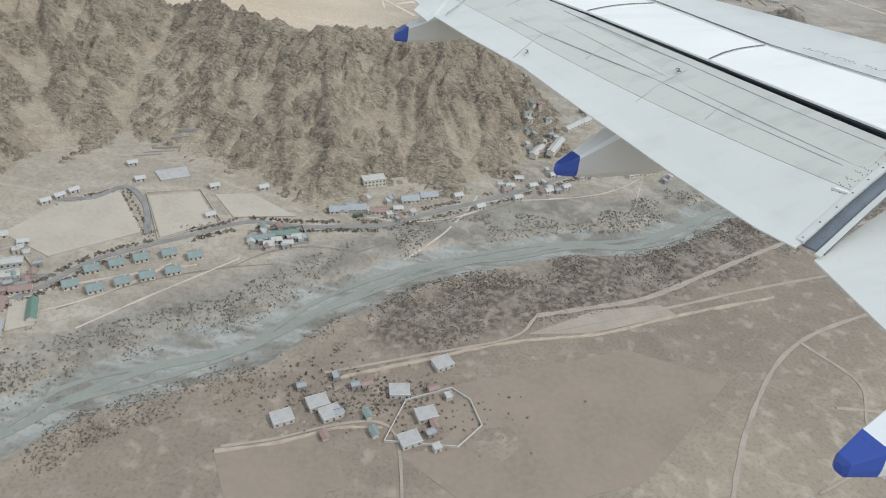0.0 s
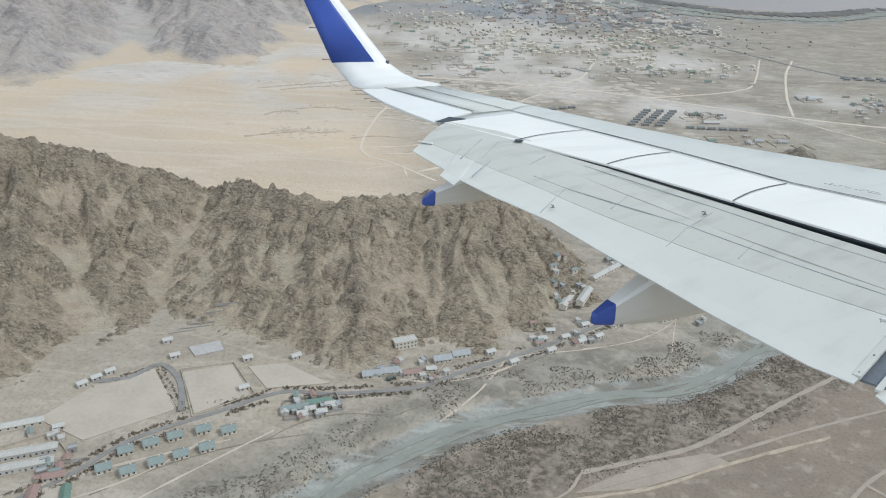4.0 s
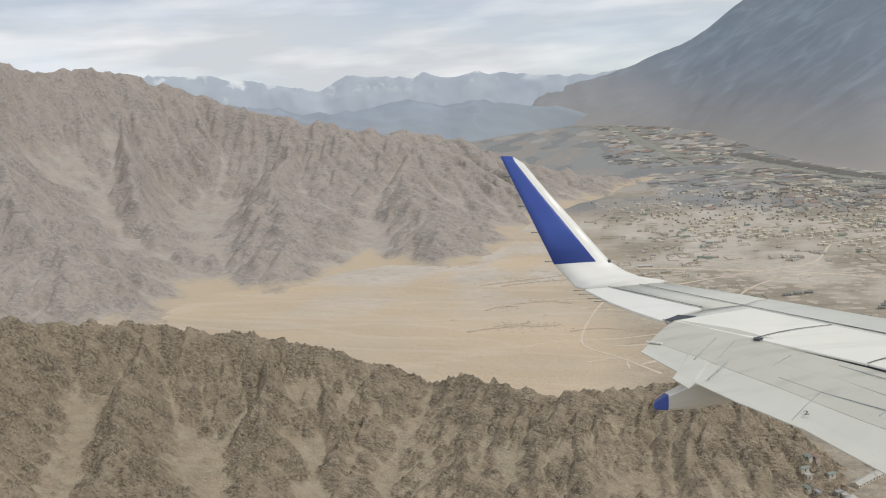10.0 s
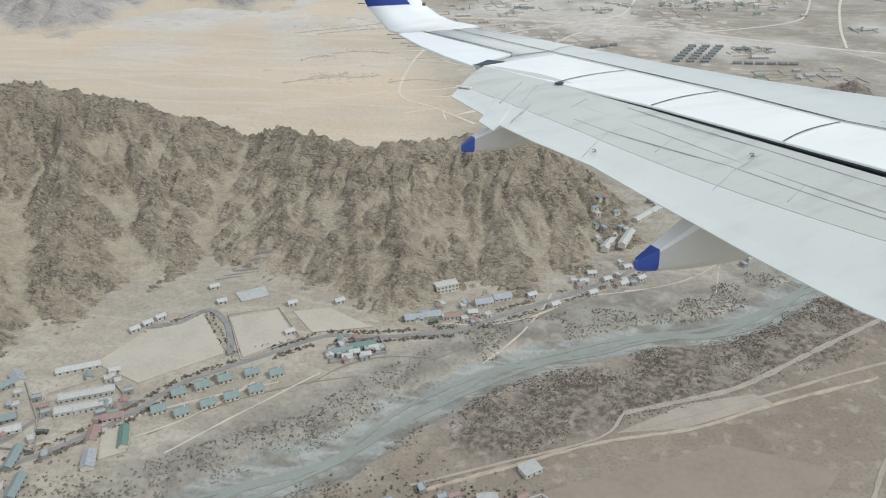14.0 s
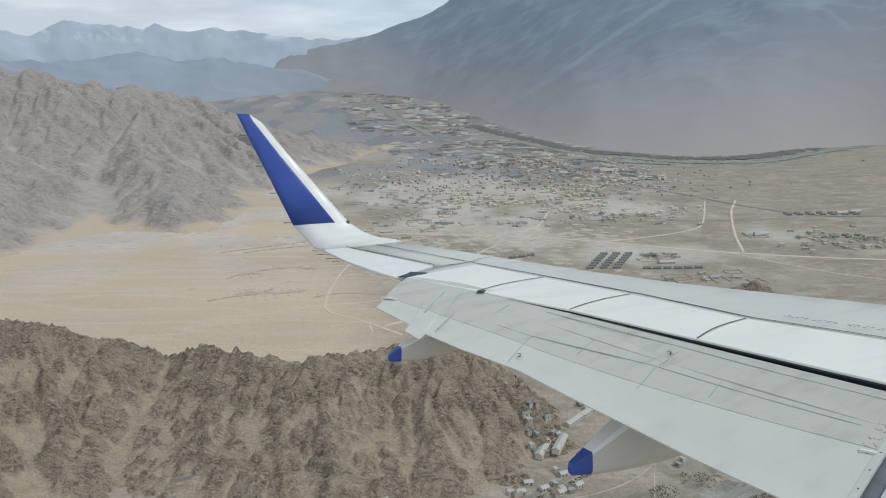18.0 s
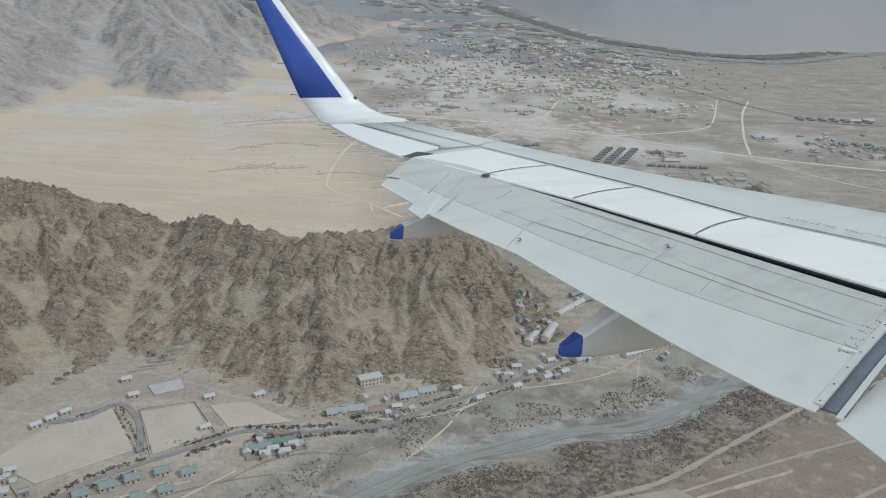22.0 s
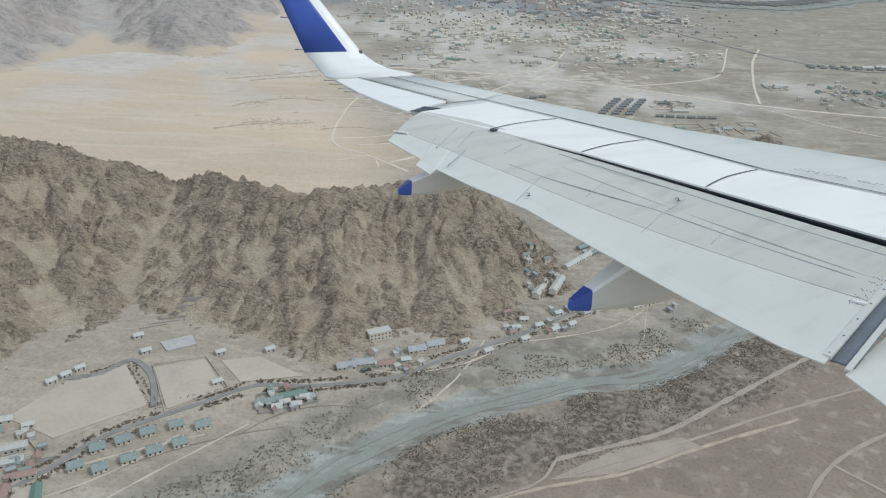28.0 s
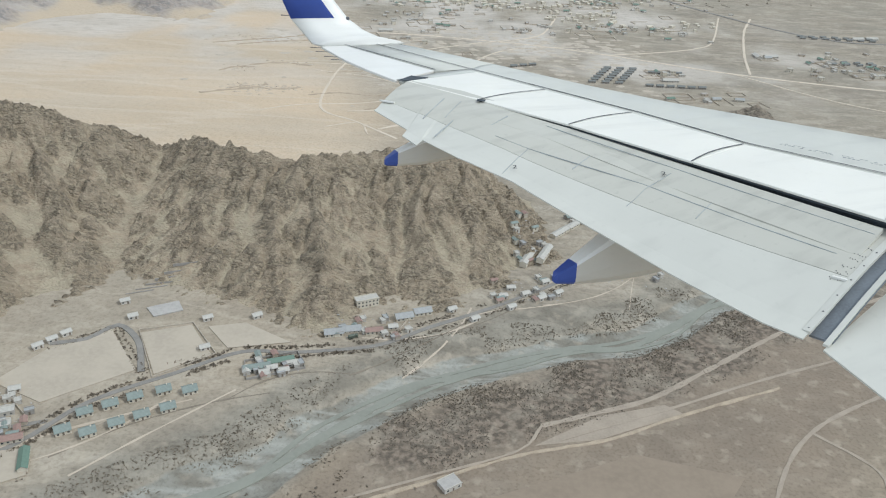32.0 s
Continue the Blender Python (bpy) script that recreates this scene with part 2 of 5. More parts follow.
    e[0].color, e[1].color = (0.215, 0.22, 0.22, 1), (0.41, 0.405, 0.385, 1)
    for at, col in ((0.35, (0.29, 0.272, 0.25, 1)), (0.6, (0.255, 0.262, 0.26, 1)), (0.8, (0.345, 0.33, 0.305, 1))):
        e.new(at).color = col
    ramp.color_ramp.interpolation = "CONSTANT"
    l.new(fields.outputs["Color"], ramp.inputs["Fac"])
    c = blend(n, l, s.outputs["Red"], plain, sand)
    c = blend(n, l, s.outputs["Blue"], c, desert)
    g = n.new("ShaderNodeAttribute")
    g.attribute_name = "growth"
    gs = n.new("ShaderNodeSeparateColor")
    l.new(g.outputs["Color"], gs.inputs["Color"])
    fallow = blend(n, l, noise_fac(n, l, p, 0.02, 6.0), (0.255, 0.205, 0.152), (0.205, 0.165, 0.125))
    fallow = blend(n, l, times_(n, l, noise_fac(n, l, p, 0.06, 6.0, 0.5, 0.7, (0.5, 1.2, 1), 25), 0.5), fallow, (0.31, 0.265, 0.205))
    dust = blend(n, l, noise_fac(n, l, p, 0.012, 7.0), (0.58, 0.535, 0.475), (0.49, 0.445, 0.385))
    dust = blend(n, l, times_(n, l, noise_fac(n, l, p, 0.07, 7.0, 0.5, 0.66, (0.5, 1.3, 1)), 0.6), dust, (0.39, 0.35, 0.30))
    c = blend(n, l, times_(n, l, g.outputs["Alpha"], 0.85), c, dust)
    c = blend(n, l, times_(n, l, gs.outputs["Blue"], 0.85), c, fallow)
    damp = blend(n, l, noise_fac(n, l, p, 0.05, 8.0, 0.4, 0.62, (0.6, 1.3, 1), -40), (0.285, 0.262, 0.212), (0.175, 0.158, 0.125))
    c = blend(n, l, times_(n, l, gs.outputs["Green"], 0.8), c, damp)
    bush = noise_fac(n, l, p, 0.22, 8.0, 0.42, 0.58)
    copse = blend(n, l, bush, (0.235, 0.19, 0.145), (0.115, 0.095, 0.072))
    copse = blend(n, l, times_(n, l, noise_fac(n, l, p, 0.035, 6.0, 0.5, 0.62), 0.7), copse, (0.26, 0.225, 0.175))
    c = blend(n, l, gs.outputs["Red"], c, copse)
    c = blend(n, l, z.outputs["Alpha"], c, ramp.outputs["Color"])
    ragged = n.new("ShaderNodeMapRange")
    ragged.inputs["From Min"].default_value, ragged.inputs["From Max"].default_value = 0.35, 0.6
    l.new(s.outputs["Green"], ragged.inputs["Value"])
    c = blend(n, l, ragged.outputs["Result"], c, bed)
    speck = n.new("ShaderNodeMix")
    speck.data_type, speck.blend_type = "RGBA", "MULTIPLY"
    speck.inputs["B"].default_value = (0.62, 0.60, 0.57, 1)
    l.new(times_(n, l, noise_fac(n, l, p, 0.45, 9.0, 0.50, 0.64), 0.42), speck.inputs["Factor"])
    l.new(c, speck.inputs["A"])
    c = blend(n, l, times_(n, l, noise_fac(n, l, p, 0.1, 9.0, 0.56, 0.68), 0.35), speck.outputs["Result"], (0.46, 0.40, 0.31))
    l.new(c, b.inputs["Base Color"])
    bumped(n, l, b, noise_fac(n, l, p, 0.08, 9.0, 0.2, 0.8), 0.8, 1.8)
    return m


GROUND = ground_stuff()


def skin(name, colour, streak, rough=0.42):
    """Painted aluminium with streaks of dirt along the airflow."""
    m, n, l, b = nodes_of(name, rough)
    p = place_of(n)
    c = blend(n, l, noise_fac(n, l, p, 0.9, 5.0), colour, tuple(v * 0.95 for v in colour))
    c = blend(n, l, times_(n, l, noise_fac(n, l, p, 1.2, 6.0, 0.52, 0.78, (0.35, 3.2, 3.2)), streak), c, tuple(v * 0.72 for v in colour))
    c = blend(n, l, times_(n, l, noise_fac(n, l, p, 14.0, 4.0, 0.62, 0.75), streak * 0.3), c, tuple(v * 0.6 for v in colour))
    l.new(c, b.inputs["Base Color"])
    r = n.new("ShaderNodeMapRange")
    r.inputs["To Min"].default_value, r.inputs["To Max"].default_value = rough - 0.1, rough + 0.12
    l.new(noise_fac(n, l, p, 2.5), r.inputs["Value"])
    l.new(r.outputs["Result"], b.inputs["Roughness"])
    return m


WING_SKIN = skin("grey wing paint", (0.58, 0.58, 0.52), 0.35)
SPOILER_SKIN = skin("white spoiler paint", (0.79, 0.775, 0.70), 0.45)
FLAP_SKIN = skin("pale grey flap paint", (0.52, 0.51, 0.445), 0.9)
FLAP_AFT = skin("smooth grey flap paint", (0.585, 0.58, 0.52), 0.4)
FAIRING_SKIN = skin("light grey fairing paint", (0.64, 0.605, 0.53), 0.4)
TIP_WHITE = skin("white winglet paint", (0.76, 0.75, 0.70), 0.25)
BLUE = skin("blue paint", (0.035, 0.075, 0.33), 0.3, 0.35)
SEAM = simple("dark seam", (0.10, 0.105, 0.11), 0.7, 0.3, 4.0)
SEAM_PALE = simple("worn seam", (0.43, 0.455, 0.45), 0.7, 0.3, 6.0)
# Near-black that puts the shade inside the wing's gaps into colour.
GAP_SHADE = simple("gap shade", (0.035, 0.045, 0.055), 0.6, 0.3, 3.0)
INK = simple("black marking", (0.03, 0.03, 0.035), 0.6, 0.1, 5.0)
DUSK = simple("grey rubber seal", (0.17, 0.19, 0.21), 0.6, 0.25, 5.0)


# ---- helpers for meshes ----
def mesh_of(name, verts, faces, material, smooth=False):
    me = bpy.data.meshes.new(name)
    me.from_pydata([tuple(v) for v in verts], [], faces)
    me.materials.append(material)
    me.polygons.foreach_set("use_smooth", [smooth] * len(me.polygons))
    me.update()
    return me


def part(name, bm, material, parent, label=""):
    """Links a bmesh or a mesh as one object under a thing or a part."""
    if isinstance(bm, bmesh.types.BMesh):
        me = bpy.data.meshes.new(name)
        bmesh.ops.recalc_face_normals(bm, faces=bm.faces)
        bm.to_mesh(me)
        bm.free()
        me.materials.append(material)
    else:
        me = bm
    ob = new(name, me)
    ob.parent = parent
    return tagged(ob, label)


def fixed(me):
    """Turns the faces of a closed mesh outwards."""
    bm = bmesh.new()
    bm.from_mesh(me)
    bmesh.ops.recalc_face_normals(bm, faces=bm.faces)
    bm.to_mesh(me)
    bm.free()
    return me


def box_bm(sx, sy, sz, at=(0, 0, 0), bevel=0.0, bm=None):
    """A box of the given size that stands on the point at."""
    bm = bm or bmesh.new()
    got = bmesh.ops.create_cube(bm, size=1.0, matrix=Matrix.Translation((at[0], at[1], at[2] + sz / 2)) @ Matrix.Diagonal((sx, sy, sz, 1)))
    if bevel:
        edges = {e for v in got["verts"] for e in v.link_edges}
        bmesh.ops.bevel(bm, geom=list(edges), offset=bevel, segments=1, affect="EDGES")
    return bm


def loft(name, sections, material, closed=True, caps=True, smooth=True):
    """A skin over sections with the same number of points each."""
    n, verts, faces = len(sections[0]), [p for s in sections for p in s], []
    for k in range(len(sections) - 1):
        for j in range(n if closed else n - 1):
            a, b = k * n + j, k * n + (j + 1) % n
            faces.append((a, b, b + n, a + n))
    if caps and closed:
        faces += [tuple(range(n))[::-1], tuple(range((len(sections) - 1) * n, len(sections) * n))]
    return fixed(mesh_of(name, verts, faces, material, smooth))


def hash_noise(x, y, seed):
    """Smooth noise between -1 and 1 on a unit lattice."""
    def corner(i, j):
        h = (i * 374761393 + j * 668265263 + seed * 974634577) & 0xFFFFFFFF
        h = ((h ^ (h >> 13)) * 1274126177) & 0xFFFFFFFF
        return ((h ^ (h >> 16)) & 0xFFFF) / 32767.5 - 1.0
    i, j = np.floor(x).astype(np.int64), np.floor(y).astype(np.int64)
    u, v = x - i, y - j
    u, v = u * u * u * (u * (6 * u - 15) + 10), v * v * v * (v * (6 * v - 15) + 10)
    a, b, c, d = corner(i, j), corner(i + 1, j), corner(i, j + 1), corner(i + 1, j + 1)
    return (a * (1 - u) + b * u) * (1 - v) + (c * (1 - u) + d * u) * v


def fbm(x, y, size, octaves, seed, ridged=False):
    total, weight, amp = 0.0, 0.0, 1.0
    for k in range(octaves):
        turn = 0.6 * k
        xr, yr = x * math.cos(turn) - y * math.sin(turn), x * math.sin(turn) + y * math.cos(turn)
        h = hash_noise(xr / size + 17.3 * k, yr / size - 9.1 * k, seed + k)
        total, weight = total + amp * ((1 - 2 * np.abs(h)) if ridged else h), weight + amp
        size, amp = size / 2.03, amp * 0.52
    return total / weight


def to_line(x, y, pts):
    """Distance to a polyline, the side of it (left positive), and the third value of its points at the nearest place."""
    best, side, value = np.full(x.shape, 1e9), np.zeros(x.shape), np.zeros(x.shape)
    for (ax, ay, av), (bx, by, bv) in zip(pts, pts[1:]):
        dx, dy = bx - ax, by - ay
        t = np.clip(((x - ax) * dx + (y - ay) * dy) / (dx * dx + dy * dy), 0, 1)
        d = np.hypot(x - ax - t * dx, y - ay - t * dy)
        near = d < best
        best, value = np.where(near, d, best), np.where(near, av + t * (bv - av), value)
        side = np.where(near, np.sign(dx * (y - ay) - dy * (x - ax)), side)
    return best, side, value


def sheet(name, xs, ys, height, material, zones=None, polar=False, growth=None):
    """A sheet of ground over a lattice of x and y, or of bearing in degrees and distance."""
    gx, gy = np.meshgrid(xs, ys)
    if polar:
        gx, gy = gy * np.sin(np.radians(gx)), gy * np.cos(np.radians(gx))
    z = height(gx, gy)
    nx, ny = len(xs), len(ys)
    k = (np.arange(nx - 1)[None, :] + nx * np.arange(ny - 1)[:, None]).ravel()
    quads = np.stack([k, k + 1, k + 1 + nx, k + nx], 1)
    me = bpy.data.meshes.new(name)
    me.vertices.add(nx * ny)
    me.vertices.foreach_set("co", np.stack([gx, gy, z], -1).astype(np.float32).ravel())
    me.loops.add(quads.size)
    me.loops.foreach_set("vertex_index", quads.astype(np.int32).ravel())
    me.polygons.add(len(quads))
    me.polygons.foreach_set("loop_start", np.arange(0, quads.size, 4, dtype=np.int32))
    me.polygons.foreach_set("use_smooth", np.ones(len(quads), bool))
    me.update(calc_edges=True)
    me.materials.append(material)
    for layer, field in (("zones", zones), ("growth", growth)):
        if field:
            me.color_attributes.new(layer, "FLOAT_COLOR", "POINT").data.foreach_set("color", field(gx, gy).astype(np.float32).ravel())
    return new(name, me)


# ---- the land ----
def spread(core_low, core_high, step, low, high, grow=1.12):
    """Even steps over the core and growing ones beyond it."""
    v = list(np.arange(core_low, core_high + step / 2, step))
    d = step
    while v[-1] < high:
        d *= grow
        v.append(v[-1] + d)
    d = step
    while v[0] > low:
        d *= grow
        v.insert(0, v[0] - d)
    return np.array(v)


RIVER = [(1500, 1000, 16), (800, 740, 14), (500, 640, 12), (330, 580, 10), (243, 538, 9), (210, 518, 8), (172, 482, 9), (135, 460, 10), (94, 452, 9), (53, 434, 9), (15, 417, 10), (-18, 398, 10),
         (-69, 353, 11), (-103, 313, 12), (-149, 285, 12), (-183, 262, 11), (-205, 232, 11), (-260, 170, 12), (-340, 60, 14), (-430, -400, 16)]
BIG_RIVER = [(-1150, 4800, 60), (-693, 4690, 50), (-446, 4210, 45), (-405, 4060, 40), (-164, 3338, 50), (72, 3194, 40), (249, 2846, 40), (396, 2470, 45), (547, 2351, 50), (684, 2243, 55),
             (888, 2232, 60), (1113, 2386, 60), (1321, 2528, 60), (2200, 3000, 60)]


def ground_height(x, y):
    d, side, w = to_line(x, y, RIVER)
    dip = -4.0 * np.clip(1.9 - d / w, 0, 1) ** 0.7
    bank = 3.5 * smooth_step(-side * d + 5 * fbm(x, y, 22, 3, 15), 16, 34) * smooth_step(-y, -900, -620)
    roll = 0.5 * fbm(x, y, 70, 4, 5) + 2.5 * np.clip((y - 1000) / 600, 0, 1) * fbm(x, y, 160, 4, 8)
    climb = 0.075 * np.clip(y - 3000, 0, 1700) * smooth_step(-x, -700, 100)
    return dip + bank + climb + roll * np.clip(d / w - 1.2, 0, 1)


def smooth_step(v, a, b):
    t = np.clip((v - a) / (b - a), 0, 1)
    return t * t * (3 - 2 * t)


def ground_zones(x, y):
    wob = 60 * fbm(x, y, 180, 4, 21)
    d, side, w = to_line(x, y, RIVER)
    river = smooth_step(d + 6 * fbm(x, y, 24, 5, 23), w * 2.1, w * 1.1)
    d2, _, w2 = to_line(x, y, BIG_RIVER)
    river = np.maximum(river, smooth_step(d2 + 25 * fbm(x, y, 90, 3, 29), w2 * 1.1, w2 * 0.4))
    desert = smooth_step(side * d + 5 * fbm(x, y, 30, 3, 27), 14, 30)
    sand = smooth_step(-(x + 60) - 0.22 * (y - 820) + wob, -70, 120) * smooth_step(y + wob * 0.3, 560, 640)
    fan = smooth_step(-side * d + 0.3 * wob, 34, 80) * smooth_step(-y, -660, -600) * (0.06 + 0.16 * smooth_step(-x, -60, 160))
    sand = np.maximum(sand, fan)
    farm = smooth_step(y + 0.1 * x + 1.6 * wob, 1850, 2150) * np.maximum(smooth_step(fbm(x, y, 300, 3, 31), -0.45, -0.05), smooth_step(y, 2500, 2800)) * smooth_step(-x, -640, -480)
    return np.stack([sand * (1 - desert), river, desert, farm], -1)


def ground_growth(x, y):
    """Where thicket, grey scrubby banks and brown fallow soil lie beside the river."""
    d, side, w = to_line(x, y, RIVER)
    d3, _, _ = to_line(x, y, [(-15, 345, 0), (30, 372, 0), (80, 397, 0), (130, 422, 0), (190, 456, 0), (260, 508, 0), (420, 590, 0)])
    thicket = smooth_step(d3 + 14 * fbm(x, y, 34, 4, 41), 36, 16)
    bank = smooth_step(-side * d + 10 * fbm(x, y, 30, 4, 43), 14, 22) * smooth_step(side * d + 8 * fbm(x, y, 20, 3, 44), -52, -36)
    fallow = smooth_step(side * d, 10, 40) * smooth_step(-d + 30 * fbm(x, y, 70, 3, 45), -190, -120)
    dust = smooth_step(fbm(x, y, 120, 4, 37), -0.25, 0.3) * smooth_step(y, 980, 1250) * smooth_step(-x - 0.35 * y, -1350, -900)
    return np.stack([thicket, bank, fallow, dust], -1)


ground = sheet("ground", spread(-400, 420, 4.0, -5200, 5200), spread(200, 1130, 4.0, -900, 5100), ground_height, GROUND, ground_zones, False, ground_growth)
tagged(ground, "dry sandy valley floor with a stony river bed", "ground", kind="structure")


def erode(z, cell, rounds, drops, seed, bite=0.30, steps=44):
    """Rain on a lattice of heights: drops run downhill, cut gullies and leave their sand at the foot. Returns the heights and how much water passed."""
    r = np.random.default_rng(seed)
    ny, nx = z.shape
    flat, flow = z.astype(float).ravel().copy(), np.zeros(z.size)
    for _ in range(rounds):
        x, y = r.uniform(1, nx - 2.01, drops), r.uniform(1, ny - 2.01, drops)
        vx, vy, load = np.zeros(drops), np.zeros(drops), np.zeros(drops)
        speed = np.ones(drops)
        for s in range(steps):
            i, j = x.astype(np.int64), y.astype(np.int64)
            u, v, k = x - i, y - j, j * nx + i
            a, b, c, d = flat[k], flat[k + 1], flat[k + nx], flat[k + nx + 1]
            here = (a * (1 - u) + b * u) * (1 - v) + (c * (1 - u) + d * u) * v
            gx, gy = (b - a) * (1 - v) + (d - c) * v, (c - a) * (1 - u) + (d - b) * u
            vx, vy = 0.35 * vx - 0.65 * gx, 0.35 * vy - 0.65 * gy
            long = np.hypot(vx, vy) + 1e-9
            vx, vy = vx / long, vy / long
            x, y = np.clip(x + vx, 1, nx - 2.01), np.clip(y + vy, 1, ny - 2.01)
            i2, j2 = x.astype(np.int64), y.astype(np.int64)
            u2, v2, k2 = x - i2, y - j2, j2 * nx + i2
            there = (flat[k2] * (1 - u2) + flat[k2 + 1] * u2) * (1 - v2) + (flat[k2 + nx] * (1 - u2) + flat[k2 + nx + 1] * u2) * v2
            fall = here - there
            room = np.maximum(fall, 0.01) * speed * 1.6
            change = np.where(fall < 0, np.minimum(-fall, load), np.where(load > room, 0.25 * (load - room), -np.minimum(bite * (room - load), np.maximum(fall, 0) * 0.5)))
            load -= change
            moved = np.zeros(z.size)
            for kk, w in ((k, (1 - u) * (1 - v)), (k + 1, u * (1 - v)), (k + nx, (1 - u) * v), (k + nx + 1, u * v)):
                np.add.at(moved, kk, change * w)
                np.add.at(flow, kk, w)
            flat += np.clip(moved, -0.05 * cell, 0.05 * cell)
            speed = np.clip(np.sqrt(np.maximum(speed * speed + 0.8 * fall / cell, 0.05)), 0.2, 3.0) * 0.985
    return flat.reshape(z.shape), flow.reshape(z.shape)


def softened(a, n=1):
    for _ in range(n):
        p = np.pad(a, 1, mode="edge")
        a = (4 * a + p[:-2, 1:-1] + p[2:, 1:-1] + p[1:-1, :-2] + p[1:-1, 2:]) / 8
    return a


HILLS = []


def hill(name, x0, x1, y0, y1, step, ridges, rough, material, seed, label, gully=60.0, spread_out=None, band=9.0, rain=(0, 0), knobs=0.0):
    """A hill round ridge lines, worn by rain. A ridge: points of x, y and height, the width of its left and of its right flank, and how hollow they are."""
    xs, ys = np.arange(x0, x1, step), np.arange(y0, y1, step)
    x, y = np.meshgrid(xs, ys)
    xw = x + 0.28 * gully * fbm(x, y, gully * 1.3, 3, seed + 40)
    yw = y + 0.28 * gully * fbm(x, y, gully * 1.3, 3, seed + 50)
    body = np.full(x.shape, -60.0)
    for pts, left, right, hollow in ridges:
        d, side, h = to_line(xw, yw, pts)
        w = np.where(side > 0, left, right)
        if spread_out:
            w = np.minimum(w, spread_out[0] + spread_out[1] * h)
        slope = 1 - d / w
        body = np.maximum(body, np.where(slope > 0, h * np.clip(slope, 0, 1) ** hollow, slope * 30))
    crags = (0.56 * fbm(x + 0.3 * y, y, gully, 6, seed, True) + 0.40 * fbm(x, y, gully * 0.30, 5, seed + 9, True)
             + 0.16 * fbm(x * 0.7 - y * 0.5, y * 1.3 + x * 0.6, gully * 0.14, 3, seed + 19, True))
    top = body + rough * np.clip(body / 25, 0, 1) * crags - 1.5
    flow = np.zeros(x.shape)
    if rain[0]:
        top, flow = erode(top, step, rain[0], rain[1], seed)
        top = softened(top)
    wet = np.log1p(flow)
    wet = softened((wet - wet.mean()) / (wet.std() + 1e-9))
    gy, gx = np.gradient(softened(top, 2), step)
    steep = np.hypot(gx, gy)
    wide = fbm(x, y, gully * 2.2, 3, seed + 70)
    low = smooth_step(body + 0.9 * band * crags, 0.2 * band, 0.75 * band)
    outcrop = smooth_step(crags + 0.35 * wide + 0.55 * (steep - 0.45) - 0.28 * wet, -0.05, 0.40) * low
    if knobs:
        slant = fbm(x * 0.5 + y * 0.9, (y - x * 0.45) * 2.0, gully * 0.22, 4, seed + 90, True)
        top = top + knobs * outcrop * (slant - 0.1)
    zones = np.stack([outcrop, smooth_step(wet - 0.4 * crags, 0.2, 1.3), low, np.zeros(x.shape)], -1)
    HILLS.append((x0, y0, step, top))
    ob = sheet(name, xs, ys, lambda gx_, gy_: top, material, lambda gx_, gy_: zones)
    return tagged(ob, label, "hill")


hill("rocky_hill", -900, 170, 130, 800, 1.8, [
    ([(-880, 300, 150), (-800, 450, 152), (-700, 520, 150), (-620, 560, 140), (-540, 592, 126), (-480, 622, 112), (-423, 638, 100), (-377, 645, 90), (-332, 654, 73), (-287, 668, 50), (-269, 675, 43),
      (-230, 660, 59), (-198, 643, 62), (-167, 627, 63), (-115, 614, 67), (-69, 635, 63), (-19, 647, 69), (12, 658, 64), (38, 664, 46), (58, 678, 22), (76, 692, 3)], 120, 165, 1.3),
    ([(-620, 560, 138), (-585, 430, 112), (-520, 310, 80), (-490, 220, 50), (-480, 150, 30)], 130, 120, 1.1),
    ([(-540, 592, 122), (-480, 480, 82), (-420, 385, 38), (-385, 330, 8)], 90, 80, 1.05),
    ([(-423, 638, 96), (-385, 540, 58), (-345, 455, 18), (-330, 430, 4)], 75, 65, 1.3),
    ([(-377, 645, 84), (-330, 570, 46), (-290, 510, 14)], 60, 55, 1.3),
    ([(-230, 660, 56), (-198, 595, 32), (-180, 545, 8)], 50, 50, 1.3),
    ([(-167, 627, 58), (-138, 555, 38), (-112, 490, 14)], 55, 50, 1.3),
    ([(-115, 614, 62), (-95, 540, 42), (-82, 475, 12)], 50, 48, 1.3),
    ([(-69, 635, 58), (-52, 575, 34), (-40, 530, 12)], 48, 45, 1.3),
    ([(-19, 647, 64), (-15, 570, 38), (-8, 505, 10)], 50, 50, 1.3),
    ([(12, 658, 58), (26, 590, 30), (34, 540, 6)], 46, 40, 1.3),
    ([(40, 662, 44), (52, 615, 14)], 34, 32, 1.3),
], 12.0, ROCK, 3, "rugged tan desert hill with dark crags and gullies", 56.0, (48, 1.7), 9.0, (15, 26000), 6.5)
hill("cone_hill", 90, 420, 820, 1020, 2.4, [([(150, 930, 10), (180, 928, 24), (208, 925, 44), (240, 926, 22), (270, 925, 18)], 66, 62, 1.1), ([(300, 912, 20), (372, 911, 42), (410, 915, 20)], 70, 62, 1.1)],
     7.0, ROCK_GREY, 11, "grey-brown stony hills on the plain behind the ridge", 36.0, None, 9.0, (12, 1500), 2.5)
hill("rock_knoll", 470, 620, 700, 830, 2.6, [([(520, 760, 16), (560, 752, 14)], 36, 36, 1.0)], 4.0, ROCK_GREY, 13, "low dark stony knoll on the plain", 24.0)
hill("left_mountain", -2700, -60, 500, 2950, 6.0, [
    ([(-2200, 600, 560), (-1960, 1000, 540), (-1740, 1480, 510), (-1560, 1780, 470), (-1422, 2006, 395), (-1178, 1997, 302), (-1043, 2012, 280), (-875, 2115, 235), (-703, 2286, 180), (-560, 2370, 105), (-467, 2430, 62),
      (-306, 2680, 12), (-240, 2740, 4)], 560, 520, 1.2),
